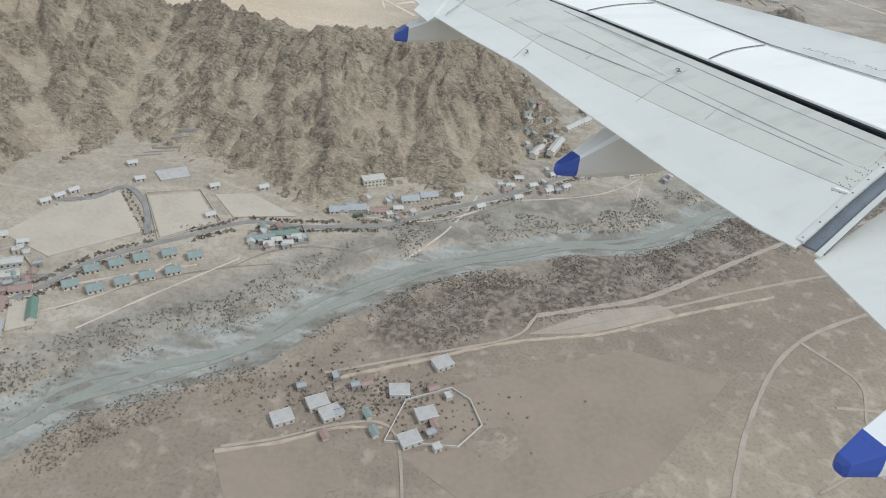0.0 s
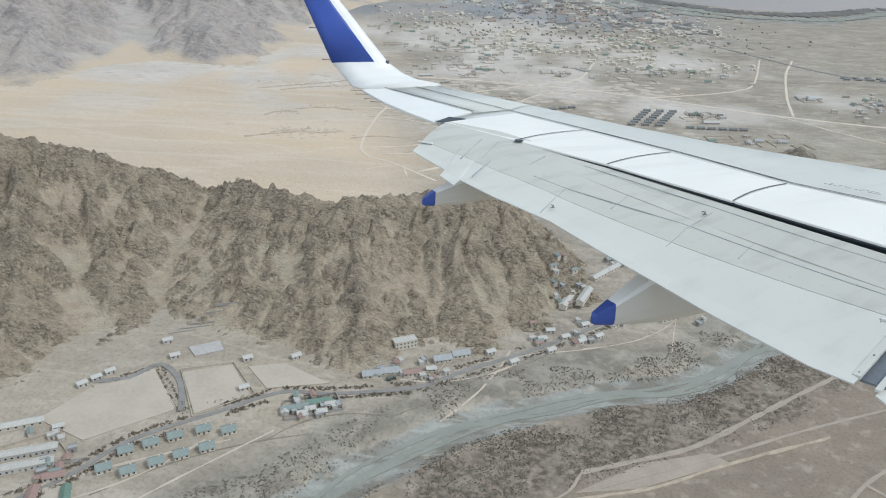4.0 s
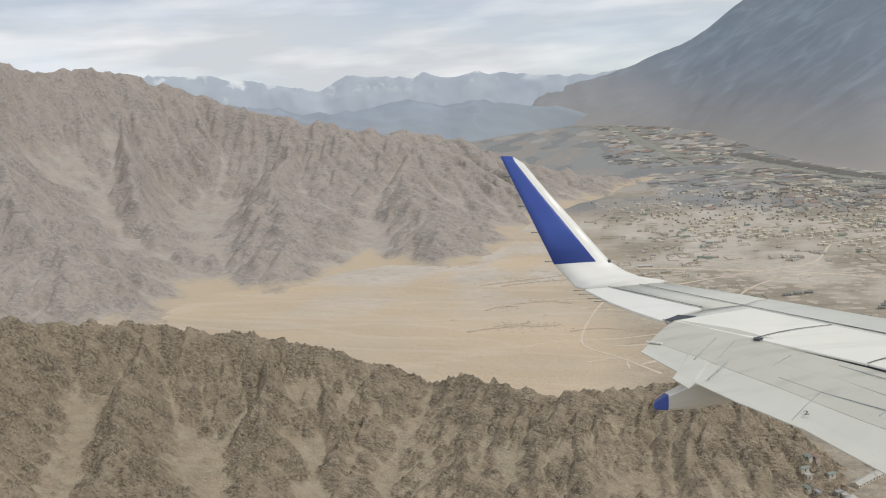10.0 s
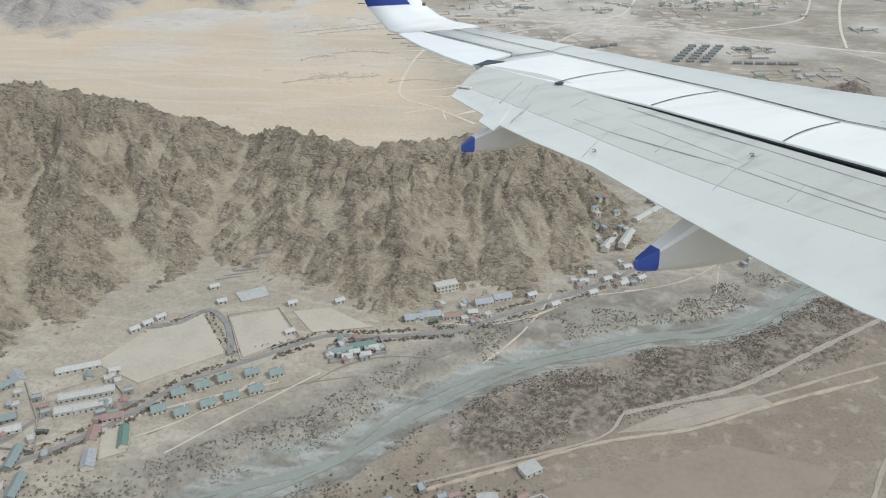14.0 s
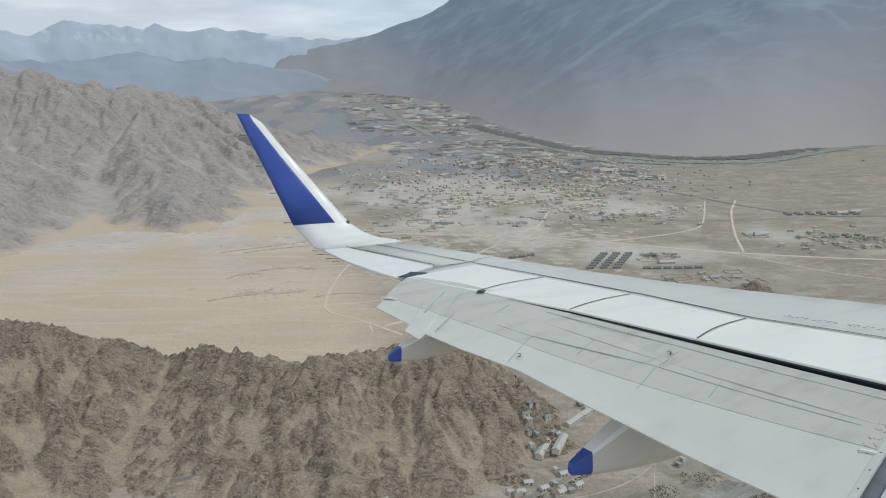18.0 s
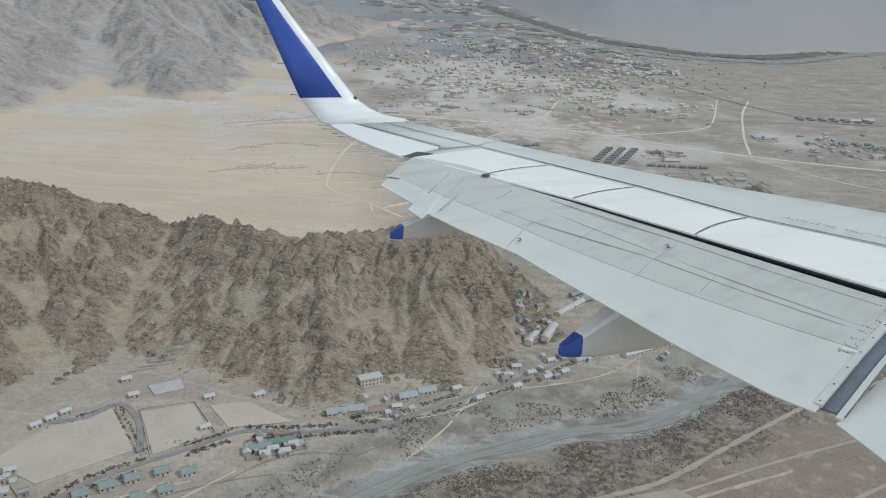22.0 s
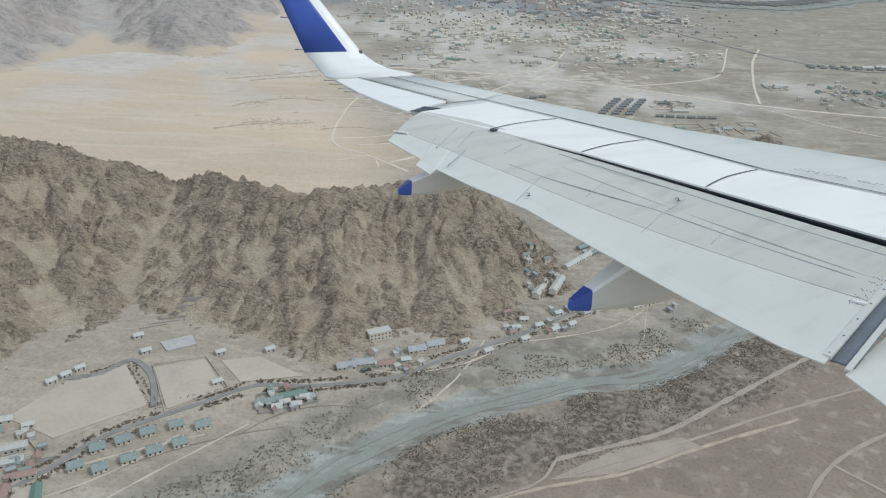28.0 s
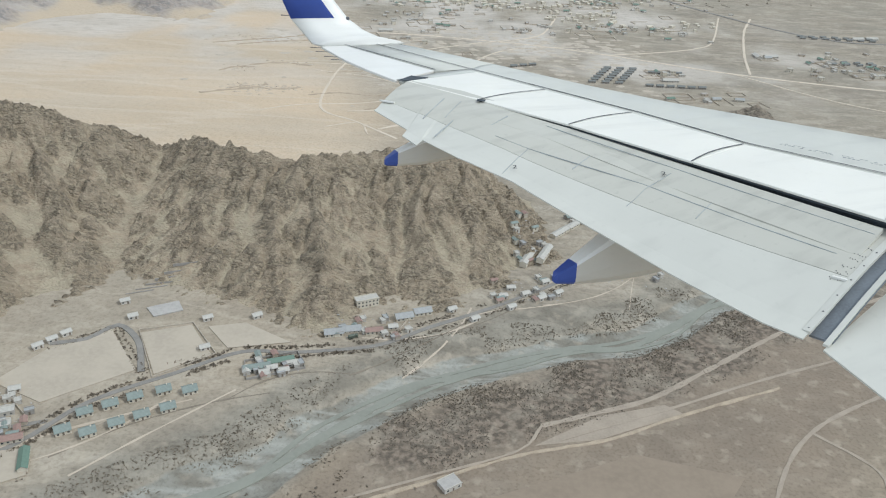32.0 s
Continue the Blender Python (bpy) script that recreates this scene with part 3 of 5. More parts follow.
    ([(-1740, 1480, 470), (-1420, 1250, 270), (-1120, 1060, 80), (-960, 1000, 8)], 330, 300, 1.1),
    ([(-1560, 1780, 420), (-1320, 1500, 230), (-1110, 1370, 60)], 220, 210, 1.1),
    ([(-1178, 1997, 270), (-1010, 1660, 155), (-850, 1360, 48), (-785, 1240, 5)], 240, 230, 1.1),
    ([(-875, 2115, 215), (-710, 1820, 120), (-550, 1570, 46), (-455, 1445, 4)], 230, 220, 1.1),
    ([(-703, 2286, 160), (-600, 2060, 84), (-530, 1900, 16)], 170, 170, 1.1),
    ([(-467, 2430, 56), (-420, 2250, 24), (-400, 2150, 4)], 120, 120, 1.0),
], 40.0, ROCK_FAR, 17, "bare grey-brown mountain across the sandy basin", 230.0, (70, 2.4), 24.0, (14, 22000), 9.0)


def bearing_table(rows):
    rows = np.array(rows, float)
    fine = np.arange(rows[0, 0], rows[-1, 0] + 0.1, 0.1)
    bell = np.exp(-np.linspace(-2.5, 2.5, 61) ** 2)
    def soft(column):
        v = np.pad(np.interp(fine, rows[:, 0], column), 30, mode="edge")
        return np.convolve(v, bell / bell.sum(), "valid")
    foot, tall = soft(rows[:, 1]), soft(rows[:, 2])
    return lambda a: np.interp(a, fine, foot), lambda a: np.interp(a, fine, tall)


def slope_by_bearing(rows, far, power, bumps, size, seed):
    """A slope that rises from its foot to its skyline: rows of bearing, distance of the foot, height of the skyline."""
    foot, tall = bearing_table(rows)

    def height(x, y):
        a, r = np.degrees(np.arctan2(x, y)), np.hypot(x, y)
        t = (r - foot(a)) / (far - foot(a))
        rise = np.clip(t, 0, 1.2) ** power
        return np.where(t > 0, tall(a) * rise + bumps * np.clip(t * 2.5, 0, 1) * fbm(x, y, size, 5, seed, True), 60 * t) - 4
    return height


def slope_zones(rows, size, seed, lines=(), rim=520):
    foot, _ = bearing_table(rows)

    def zones(x, y):
        c = fbm(x, y, size, 4, seed, True)
        t = np.hypot(x, y) - foot(np.degrees(np.arctan2(x, y)))
        track = np.zeros(x.shape)
        for line in lines:
            track = np.maximum(track, smooth_step(to_line(x, y, line)[0], 34, 12))
        return np.stack([smooth_step(c, -0.1, 0.5), smooth_step(-c, -0.1, 0.4), smooth_step(t + 160 * c, 40, rim), track], -1)
    return zones


RIGHT = [(-26, 4560, 60), (-18, 4520, 170), (-12, 4450, 240), (-7, 4300, 310), (-2.4, 3950, 420), (0.1, 3620, 560), (3, 3300, 720), (6, 2980, 860), (10, 2640, 1060), (14, 2520, 1250), (17, 2470, 1360), (22, 2520, 1500), (28, 2920, 1600),
         (45, 3000, 1640), (75, 3000, 1640)]
SLOPE_TRACKS = [[(r * math.sin(radians(a)), r * math.cos(radians(a)), 0) for a, r in line] for line in ([(2.5, 3480), (9, 3450), (15, 3620), (21, 3900)], [(9, 2760), (14, 2660), (20, 2680), (26, 3020)], [(24, 3500), (26, 3650), (29, 3700)])]
right_slope = slope_by_bearing(RIGHT, 4820, 1.3, 50, 900, 61)
tagged(sheet("right_mountain", np.arange(-26, 75, 0.3), np.arange(2150, 4930, 14.0), right_slope, HAZY_SLOPE, slope_zones(RIGHT, 900, 61, SLOPE_TRACKS, 1150), True),
       "vast mountain slope rising from the river, haze-blue above its foot", "mountain")
FAR = [(-80, 4680, 640), (-50, 4680, 600), (-35, 4680, 520), (-28, 4680, 425), (-25.5, 4680, 462), (-23, 4680, 430), (-19.5, 4680, 446), (-15, 4680, 410), (-12, 4680, 385), (-8, 4690, 350), (-2, 4700, 370), (12, 4700, 700)]
tagged(sheet("far_range", np.arange(-80, 12, 0.25), np.arange(4640, 4970, 11.0), slope_by_bearing(FAR, 4930, 0.8, 46, 260, 71), HAZY_FAR_STONE, None, True),
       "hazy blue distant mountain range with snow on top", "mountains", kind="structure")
NEARER = [(-70, 3800, 520), (-45, 3800, 430), (-31, 3900, 320), (-28, 3950, 285), (-22, 4050, 305), (-16, 4250, 270), (-12, 4450, 210), (-8, 4580, 120), (6, 4590, -150)]
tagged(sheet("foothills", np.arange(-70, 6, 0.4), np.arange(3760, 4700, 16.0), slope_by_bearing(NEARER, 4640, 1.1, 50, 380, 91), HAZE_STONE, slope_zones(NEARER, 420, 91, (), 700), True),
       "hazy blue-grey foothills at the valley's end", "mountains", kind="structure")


# ---- the aircraft's wing, in metres from the wing root: x ahead, y outboard, z up ----
# Lighter than the fairing's sides: light from above is put into the colour.
LIT_UPPER = skin("fairing paint lightened as if lit", (0.86, 0.85, 0.81), 0.15)
SEAT = Vector((-12.281, 1.681, 2.100))
BANK = Matrix(((0.92968, -0.36833, 0.00431), (0.35805, 0.90635, 0.22439), (-0.08655, -0.20707, 0.97449))).to_4x4()
FLIGHT = Matrix.Translation((0, 0, EYE_HEIGHT)) @ BANK @ Matrix.Translation(-SEAT)
wing = new("aircraft_wing")
wing.matrix_world = FLIGHT
tagged(wing, "white and grey airliner wing with lowered flaps and blue winglet", "aircraft wing")


def bend(y):
    """Height of the wing's chord line: its dihedral and flex."""
    return (y - 1.98) * 0.0893 + 0.6 * ((y - 2) / 15) ** 2


def rib(aft, mid, crest, thick=1.0):
    """One rib of the wing: points round it, from the aft edge over the top to the lower side."""
    (ax, ay), (mx, my), (cx, cy) = aft, mid, crest
    def up(y, a, b):
        return bend(y) + a + b * (16.5 - y)
    az, mz, cz = up(ay, 0.02, 0.0), up(my, 0.05, 0.015), up(cy, 0.06, 0.035)
    nose = cz - 0.10 - 0.022 * (16.5 - cy)
    lead = min(1.0, max(0.12, (16.6 - cy) / 2.5))
    return [(ax, ay, az), (0.5 * (ax + mx), 0.5 * (ay + my), 0.5 * (az + mz) + 0.012), (mx, my, mz), (0.5 * (mx + cx), 0.5 * (my + cy), 0.5 * (mz + cz) + 0.02), (cx, cy, cz),
            (cx + 0.22 * lead, cy + 0.06 * lead, cz - 0.03), (cx + 0.42 * lead, cy + 0.1 * lead, nose), (cx + 0.3 * lead, cy + 0.1 * lead, nose - 0.10 - 0.012 * (16.5 - cy)), (mx, my, mz - 0.25 - 0.045 * (16.5 - my)),
            (ax + 0.1, ay, az - 0.06 - 0.02 * (16.5 - ay))]


RIBS = [rib((-3.9, 2.2), (-1.0, 2.6), (1.0, 2.9)), rib((-4.62, 5.0), (-2.7, 5.6), (-0.9, 6.2)), rib((-5.33, 7.01), (-4.05, 7.6), (-2.6, 8.15)),
        rib((-6.12, 9.09), (-5.15, 9.42), (-3.85, 9.88)), rib((-6.84, 10.77), (-5.62, 11.08), (-4.93, 11.3)), rib((-7.62, 12.09), (-6.25, 12.48), (-5.72, 12.72)),
        rib((-8.50, 13.24), (-6.95, 14.0), (-6.45, 14.3)), rib((-8.55, 13.42), (-7.0, 14.12), (-6.48, 14.36))]
part("wing_box", loft("wing_box", RIBS, WING_SKIN), None, wing, "grey painted wing skin")
TIP_RIBS = [rib((-7.66, 14.10), (-7.01, 14.13), (-6.49, 14.37)), rib((-8.16, 15.0), (-7.45, 15.0), (-6.85, 15.1)), rib((-8.74, 15.97), (-8.05, 16.15), (-7.6, 16.25))]
part("wing_tip_box", loft("wing_tip_box", TIP_RIBS, WING_SKIN), None, wing)


def plate(name, corners, thick, material, parent, label="", lift=0.0, bevel=0.006):
    """A thin plate over corners that go round."""
    bm = bmesh.new()
    top = [bm.verts.new((x, y, z + lift)) for x, y, z in corners]
    low = [bm.verts.new((x, y, z + lift - thick)) for x, y, z in corners]
    bm.faces.new(top)
    bm.faces.new(low[::-1])
    n = len(corners)
    for k in range(n):
        bm.faces.new((top[k], low[k], low[(k + 1) % n], top[(k + 1) % n]))
    bmesh.ops.recalc_face_normals(bm, faces=bm.faces)
    if bevel:
        bmesh.ops.bevel(bm, geom=list(bm.edges), offset=bevel, segments=1, affect="EDGES")
    return part(name, bm, material, parent, label)


def on_top(x, y, a=0.05, b=0.0):
    return (x, y, bend(y) + a + b * (16.5 - y))


JOINTS = [((-8.46, 13.20), (-7.02, 13.80)), ((-7.73, 12.05), (-6.42, 12.50)), ((-6.97, 10.73), (-5.78, 11.06)), ((-6.25, 9.05), (-5.24, 9.36)), ((-5.46, 7.01), (-4.20, 7.56)),
          ((-4.75, 5.0), (-2.85, 5.55))]
for (a, b), (c, d) in zip(JOINTS, JOINTS[1:]):
    ax, ay = a[0] * 0.997 + c[0] * 0.003, a[1] * 0.997 + c[1] * 0.003
    bx, by = b[0] * 0.997 + d[0] * 0.003, b[1] * 0.997 + d[1] * 0.003
    plate("spoiler", [on_top(ax, ay), on_top(bx, by, 0.065, 0.014), on_top(*d, 0.065, 0.014), on_top(*c)], 0.03, SPOILER_SKIN, wing, "white spoiler panel")


def strip(name, pts, width, material, parent, lift=0.004, thick=0.004):
    """A narrow band along points on a surface."""
    pts = [Vector(p) for p in pts]
    verts, faces = [], []
    for k, p in enumerate(pts):
        way = (pts[min(k + 1, len(pts) - 1)] - pts[max(k - 1, 0)]).normalized()
        side = way.cross(Vector((0, 0, 1))).normalized() * width / 2
        for q in (p - side, p + side):
            verts += [q + Vector((0, 0, lift)), q + Vector((0, 0, lift - thick))]
    for k in range(len(pts) - 1):
        a = 4 * k
        faces += [(a, a + 2, a + 6, a + 4), (a + 1, a + 5, a + 7, a + 3), (a, a + 4, a + 5, a + 1), (a + 2, a + 3, a + 7, a + 6)]
    faces += [(0, 1, 3, 2), (len(verts) - 4, len(verts) - 2, len(verts) - 1, len(verts) - 3)]
    return part(name, fixed(mesh_of(name, verts, faces, material)), None, parent)


for (ax, ay), (bx, by) in JOINTS[1:-1]:
    bow = [(ax + (bx - ax) * t - 0.10 * math.sin(math.pi * t) * (by - ay) / 1.2, ay + (by - ay) * t + 0.06 * math.sin(math.pi * t), 0.05 + 0.015 * t, 0.014 * t) for t in (i / 8 for i in range(9))]
    strip("joint_seam", [on_top(*p) for p in bow], 0.02, SEAM, wing, 0.012)
HINGE = [(-8.2, 16.35), (-7.1, 14.25), (-6.22, 12.46), (-5.60, 11.06), (-5.12, 9.40), (-4.05, 7.58), (-2.7, 5.58), (-1.0, 2.6)]
strip("panel_seam", [on_top(x, y, 0.05, 0.0155) for x, y in HINGE], 0.022, SEAM, wing, 0.012)
strip("panel_seam", [on_top(x, y, 0.052, 0.022) for x, y in ((-7.7, 16.3), (-6.75, 14.3), (-5.98, 12.6), (-5.3, 11.18), (-4.55, 9.62), (-3.35, 7.85), (-1.9, 5.9))], 0.012, SEAM_PALE, wing, 0.02)
COVE_LINE = [(-8.40, 13.22), (-7.62, 12.09), (-6.84, 10.77), (-6.12, 9.09), (-5.33, 7.01), (-4.62, 5.0), (-3.9, 2.2)]
# A dark sheet across the gap; its colour stands in for shade.
part("gap_shade_sheet", loft("gap_shade_sheet", [[(x - 0.03, y - 0.01, bend(y) + 0.016), (x - 0.02, y, bend(y) + 0.016), (x - 0.02, y, bend(y) - 0.5), (x - 0.03, y - 0.01, bend(y) - 0.5)] for x, y in COVE_LINE], GAP_SHADE, smooth=False), None, wing, "dark sheet for the shade behind the spoilers")
GAP = [(x, y) for (x, y), _ in JOINTS[1:-1]]
def flap_z(x, y):
    a = 0.9366 + 0.2271 * (x + 7.047) + 0.3027 * (y - 10.58)
    b = 0.937 + 0.375 * (x + 7.05) + 0.309 * (y - 10.58)
    s = min(1.3, max(0.0, (10.58 - y) / 3.57))
    return a * (1 - s) + b * s


def shroud_rib(x, y):
    lip = bend(y) + 0.02 - 0.011 * (12 - y)
    aft = (x - 0.42, y - 0.13, flap_z(x - 0.42, y - 0.13) + 0.014)
    return [(x - 0.03, y - 0.01, lip), aft, (aft[0], aft[1], aft[2] - 0.03), (x - 0.03, y - 0.01, lip - 0.04)]


part("shroud_panel", loft("shroud_panel", [shroud_rib(x, y) for x, y in GAP], FLAP_SKIN, smooth=False), None, wing, "grey panel between spoilers and flap")
# Dark strip for the shade under the spoilers' rear edge.
strip("spoiler_edge_shade", [(x + 0.02, y + 0.01, bend(y) + 0.012) for (x, y), _ in JOINTS], 0.05, GAP_SHADE, wing, 0.004, 0.012)

AILERON = [(-7.69, 14.07), (-8.74, 15.95), (-9.18, 16.02), (-9.01, 14.93), (-8.81, 14.19), (-8.56, 13.45)]
plate("aileron", [on_top(x, y, 0.045 if k < 2 else 0.0) for k, (x, y) in enumerate(AILERON)], 0.04, TIP_WHITE, wing, "white aileron at the wing's outer trailing edge")
strip("hinge_seam", [on_top(x, y, 0.05) for x, y in ((-7.66, 14.10), (-8.16, 15.0), (-8.74, 15.97))], 0.035, SEAM, wing, 0.012)
for x, y in ((-9.17, 15.95), (-9.15, 15.6), (-9.08, 15.2), (-9.02, 14.95)):
    bm = bmesh.new()
    bmesh.ops.create_cone(bm, cap_ends=True, segments=6, radius1=0.007, radius2=0.003, depth=0.24, matrix=Matrix.Translation((x - 0.10, y, bend(y) - 0.01)) @ Matrix.Rotation(radians(90), 4, "Y"))
    part("static_wick", bm, SEAM, wing)


# flaps
FLAP_K = [0, 0.62, 0.68, 1, 1.12, 2, 3, 4, 5, 6, 7, 8]
FLAP_FRONT = [(-8.40, 13.22), (-8.04, 12.79), (-8.00, 12.74), (-7.82, 12.52), (-7.77, 12.44), (-7.44, 11.85), (-7.30, 11.55), (-6.72, 10.76), (-5.92, 9.20), (-5.50, 8.18), (-5.08, 7.17), (-4.95, 7.05)]
FLAP_BACK = [(-9.16, 12.50), (-8.91, 11.73), (-9.02, 11.60), (-8.93, 11.27), (-8.81, 11.36), (-8.68, 11.04), (-8.55, 10.72), (-8.14, 9.96), (-7.60, 8.38), (-7.39, 7.71), (-7.07, 6.78), (-6.91, 6.44)]
LAST = FLAP_K[-1]
flap = new("flap")
flap.parent = wing
tagged(flap, "pale grey outboard flap lowered behind the wing")


def swell(t):
    return 0.05 * math.sin(math.pi * min(1, t * 1.1)) - 0.035


def on_flap(t, k, lift=0.0):
    """A place on the flap: t of the chord, k along the span in ribs."""
    i = max(j for j in range(len(FLAP_K) - 1) if FLAP_K[j] <= max(k, 0))
    s = (k - FLAP_K[i]) / (FLAP_K[i + 1] - FLAP_K[i])
    def mix(a, b):
        return (a[0] + s * (b[0] - a[0]), a[1] + s * (b[1] - a[1]))
    f, b = mix(FLAP_FRONT[i], FLAP_FRONT[i + 1]), mix(FLAP_BACK[i], FLAP_BACK[i + 1])
    x, y = f[0] + t * (b[0] - f[0]), f[1] + t * (b[1] - f[1])
    return (x, y, flap_z(x, y) + swell(t) + lift)


def split(k):
    """The share of the chord at which the straight seam between the two skins lies."""
    (ax, ay, _), (bx, by, _) = on_flap(0.62, 1.0), on_flap(0.60, 8.0)
    (fx, fy, _), (gx, gy, _) = on_flap(0.0, k), on_flap(1.0, k)
    return min(0.85, max(0.45, ((ax - fx) * (by - ay) - (ay - fy) * (bx - ax)) / ((gx - fx) * (by - ay) - (gy - fy) * (bx - ax))))


def flap_piece(name, aft, material, label=""):
    """One spanwise piece of the flap, ahead of or behind the seam."""
    ribs, n = [], 8
    for k in sorted({i / 4 for i in range(LAST * 4 + 1)} | set(FLAP_K)):
        t0, t1 = (split(k) + 0.002, 1.0) if aft else (0.0, split(k) - 0.002)
        top = [on_flap(t0 + (t1 - t0) * j / n, k) for j in range(n + 1)]
        low = [(x, y, z - 0.012 - 0.10 * (1 - (t0 + (t1 - t0) * j / n))) for j, (x, y, z) in enumerate(top)]
        ribs.append(top + low[::-1])
    return part(name, loft(name, ribs, material, smooth=False), None, flap, label)


def flap_rib(f, b, z_of, chord=(0.0, 0.06, 0.2, 0.45, 0.7, 1.0)):
    rows = []
    for t in chord:
        x, y = f[0] + t * (b[0] - f[0]), f[1] + t * (b[1] - f[1])
        rows.append((x, y, z_of(x, y) + swell(t) - (0.06 if t == 0 else 0)))
    low = [(x, y, z - 0.015 - 0.10 * (1 - t)) for t, (x, y, z) in zip(chord[1:], rows[1:])]
    return rows + low[::-1]


flap_piece("fore_skin", False, FLAP_SKIN, "streaked grey skin of the flap")
flap_piece("aft_skin", True, FLAP_AFT, "smooth pale skin of the flap")
# the seams of its skins: two lines along the span ahead of the split, and short ones across it
for line, w in (([(-7.224, 10.902, 0.994), (-6.434, 9.147, 0.723), (-5.995, 8.002, 0.557), (-5.596, 6.998, 0.429)], 0.006),
                ([(-7.943, 10.941, 0.852), (-7.694, 10.451, 0.755), (-6.881, 9.103, 0.549), (-6.42, 8.014, 0.373), (-6.014, 7.032, 0.243)], 0.007),
                ([(-7.694, 10.451, 0.755), (-7.952, 10.306, 0.622), (-8.18, 10.157, 0.496)], 0.009),
                ([(-6.502, 9.078, 0.673), (-6.903, 8.995, 0.509), (-7.068, 8.911, 0.427), (-7.24, 8.846, 0.344)], 0.007)):
    strip("panel_seam", line, w, SEAM_PALE, flap, 0.005, 0.012)
strip("panel_seam", [on_flap(0.25 + 0.35 * i / 6, 1.25) for i in range(7)], 0.012, SEAM_PALE, flap, 0.004)


def marking(text, at, size, turn, parent):
    cu = bpy.data.curves.new("marking", "FONT")
    cu.body, cu.size, cu.extrude = text, size, 0.001
    cu.align_x = cu.align_y = "CENTER"
    cu.materials.append(INK)
    ob = new("marking", cu)
    ob.parent = parent
    x, y, z = at
    normal = Vector((-0.2124, -0.2831, 0.9353))
    right = Vector((math.cos(turn), math.sin(turn), 0))
    right = (right - normal * right.dot(normal)).normalized()
    up = normal.cross(right)
    ob.matrix_local = Matrix(((right.x, up.x, normal.x, x), (right.y, up.y, normal.y, y), (right.z, up.z, normal.z, z + 0.03), (0, 0, 0, 1)))
    return ob


marking("2", (-8.02, 10.15, flap_z(-8.02, 10.15) - 0.02), 0.12, radians(-20), flap)
marking("2", (-6.596, 9.098, 0.636), 0.12, radians(-20), flap)
rivet_rng = random.Random(6)
for k in range(34):
    bm = bmesh.new()
    x, y, z = on_flap(0.38 + 0.05 * (k % 6) + rivet_rng.uniform(-0.012, 0.012), 7.32 + 0.1 * (k // 6) + rivet_rng.uniform(-0.03, 0.03), 0.002)
    bmesh.ops.create_cone(bm, cap_ends=True, segments=6, radius1=0.005, radius2=0.004, depth=0.008, matrix=Matrix.Translation((x, y, z)))
    part("rivet", bm, SEAM, flap)
strip("end_plate", [on_flap(0.03 + 0.93 * i / 8, LAST - 0.06) for i in range(9)], 0.075, FLAP_AFT, flap, 0.014, 0.03)
for k in range(9):
    bm = bmesh.new()
    x, y, z = on_flap(0.08 + 0.86 * k / 8, LAST - 0.06, 0.014)
    bmesh.ops.create_cone(bm, cap_ends=True, segments=6, radius1=0.010, radius2=0.008, depth=0.008, matrix=Matrix.Translation((x, y, z)))
    part("rivet", bm, SEAM, flap)
strip("access_plate", [on_flap(0.62, 7.4 + 0.45 * i / 4) for i in range(5)], 0.05, TIP_WHITE, flap, 0.012, 0.02)


def inner_z(x, y):
    return -0.33 + 0.2 * (x + 6.84) + 0.16 * (y - 6.3)


inner_flap = new("inner_flap")
inner_flap.parent = wing
tagged(inner_flap, "pale grey inboard flap lowered behind the wing")
INNER = [((-4.75, 6.95), (-6.84, 6.27)), ((-4.6, 6.2), (-6.9, 5.5)), ((-4.2, 4.0), (-7.0, 4.0)), ((-4.0, 2.3), (-7.0, 2.3))]
part("flap_skin", loft("flap_skin", [flap_rib(f, b, inner_z) for f, b in INNER], FLAP_AFT, smooth=False), None, inner_flap)
strip("flap_seal", [Vector(on_flap(0.02 + 0.9 * i / 8, LAST, -0.07)) + Vector((0, -0.10, 0)) for i in range(9)], 0.22, DUSK, inner_flap, 0.0, 0.02)
strip("seal_edge", [Vector(on_flap(0.05 + 0.9 * i / 8, LAST, -0.05)) + Vector((0, -0.19, 0)) for i in range(9)], 0.05, FLAP_AFT, inner_flap, 0.0, 0.02)


# flap track fairings
def fairing(y, rows, tip_at, label):
    ob = new("flap_track_fairing")
    ob.parent = wing
    tagged(ob, label)
    upper = ((0.475, 0.88), (0.40, 1.0), (-0.40, 1.0), (-0.475, 0.88))
    lower = ((0, 0), (0.30, 0.03), (0.46, 0.16), (0.5, 0.40), (0.48, 0.88), (-0.48, 0.88), (-0.5, 0.40), (-0.46, 0.16), (-0.30, 0.03))
    outline = ((0, 0), (0.30, 0.03), (0.46, 0.16), (0.5, 0.40), (0.48, 0.88), (0.43, 1.0), (-0.43, 1.0), (-0.48, 0.88), (-0.5, 0.40), (-0.46, 0.16), (-0.30, 0.03))
    def ring(x, low, high, wide, shape=outline):
        return [(x, y + a * wide, low + b * (high - low)) for a, b in shape]
    body = [r for r in rows if r[0] >= tip_at - 1e-6]
    part("shell", loft("shell", [ring(*r, lower) for r in body], FAIRING_SKIN, smooth=False), None, ob)
    part("upper_shell", loft("upper_shell", [ring(*r, upper) for r in body], LIT_UPPER, smooth=False), None, ob, "upper shell, whitened as if lit")
    part("tip", loft("tip", [ring(*r) for r in rows if r[0] <= tip_at + 1e-6], BLUE, smooth=False), None, ob, "blue tail of the fairing")
    return ob


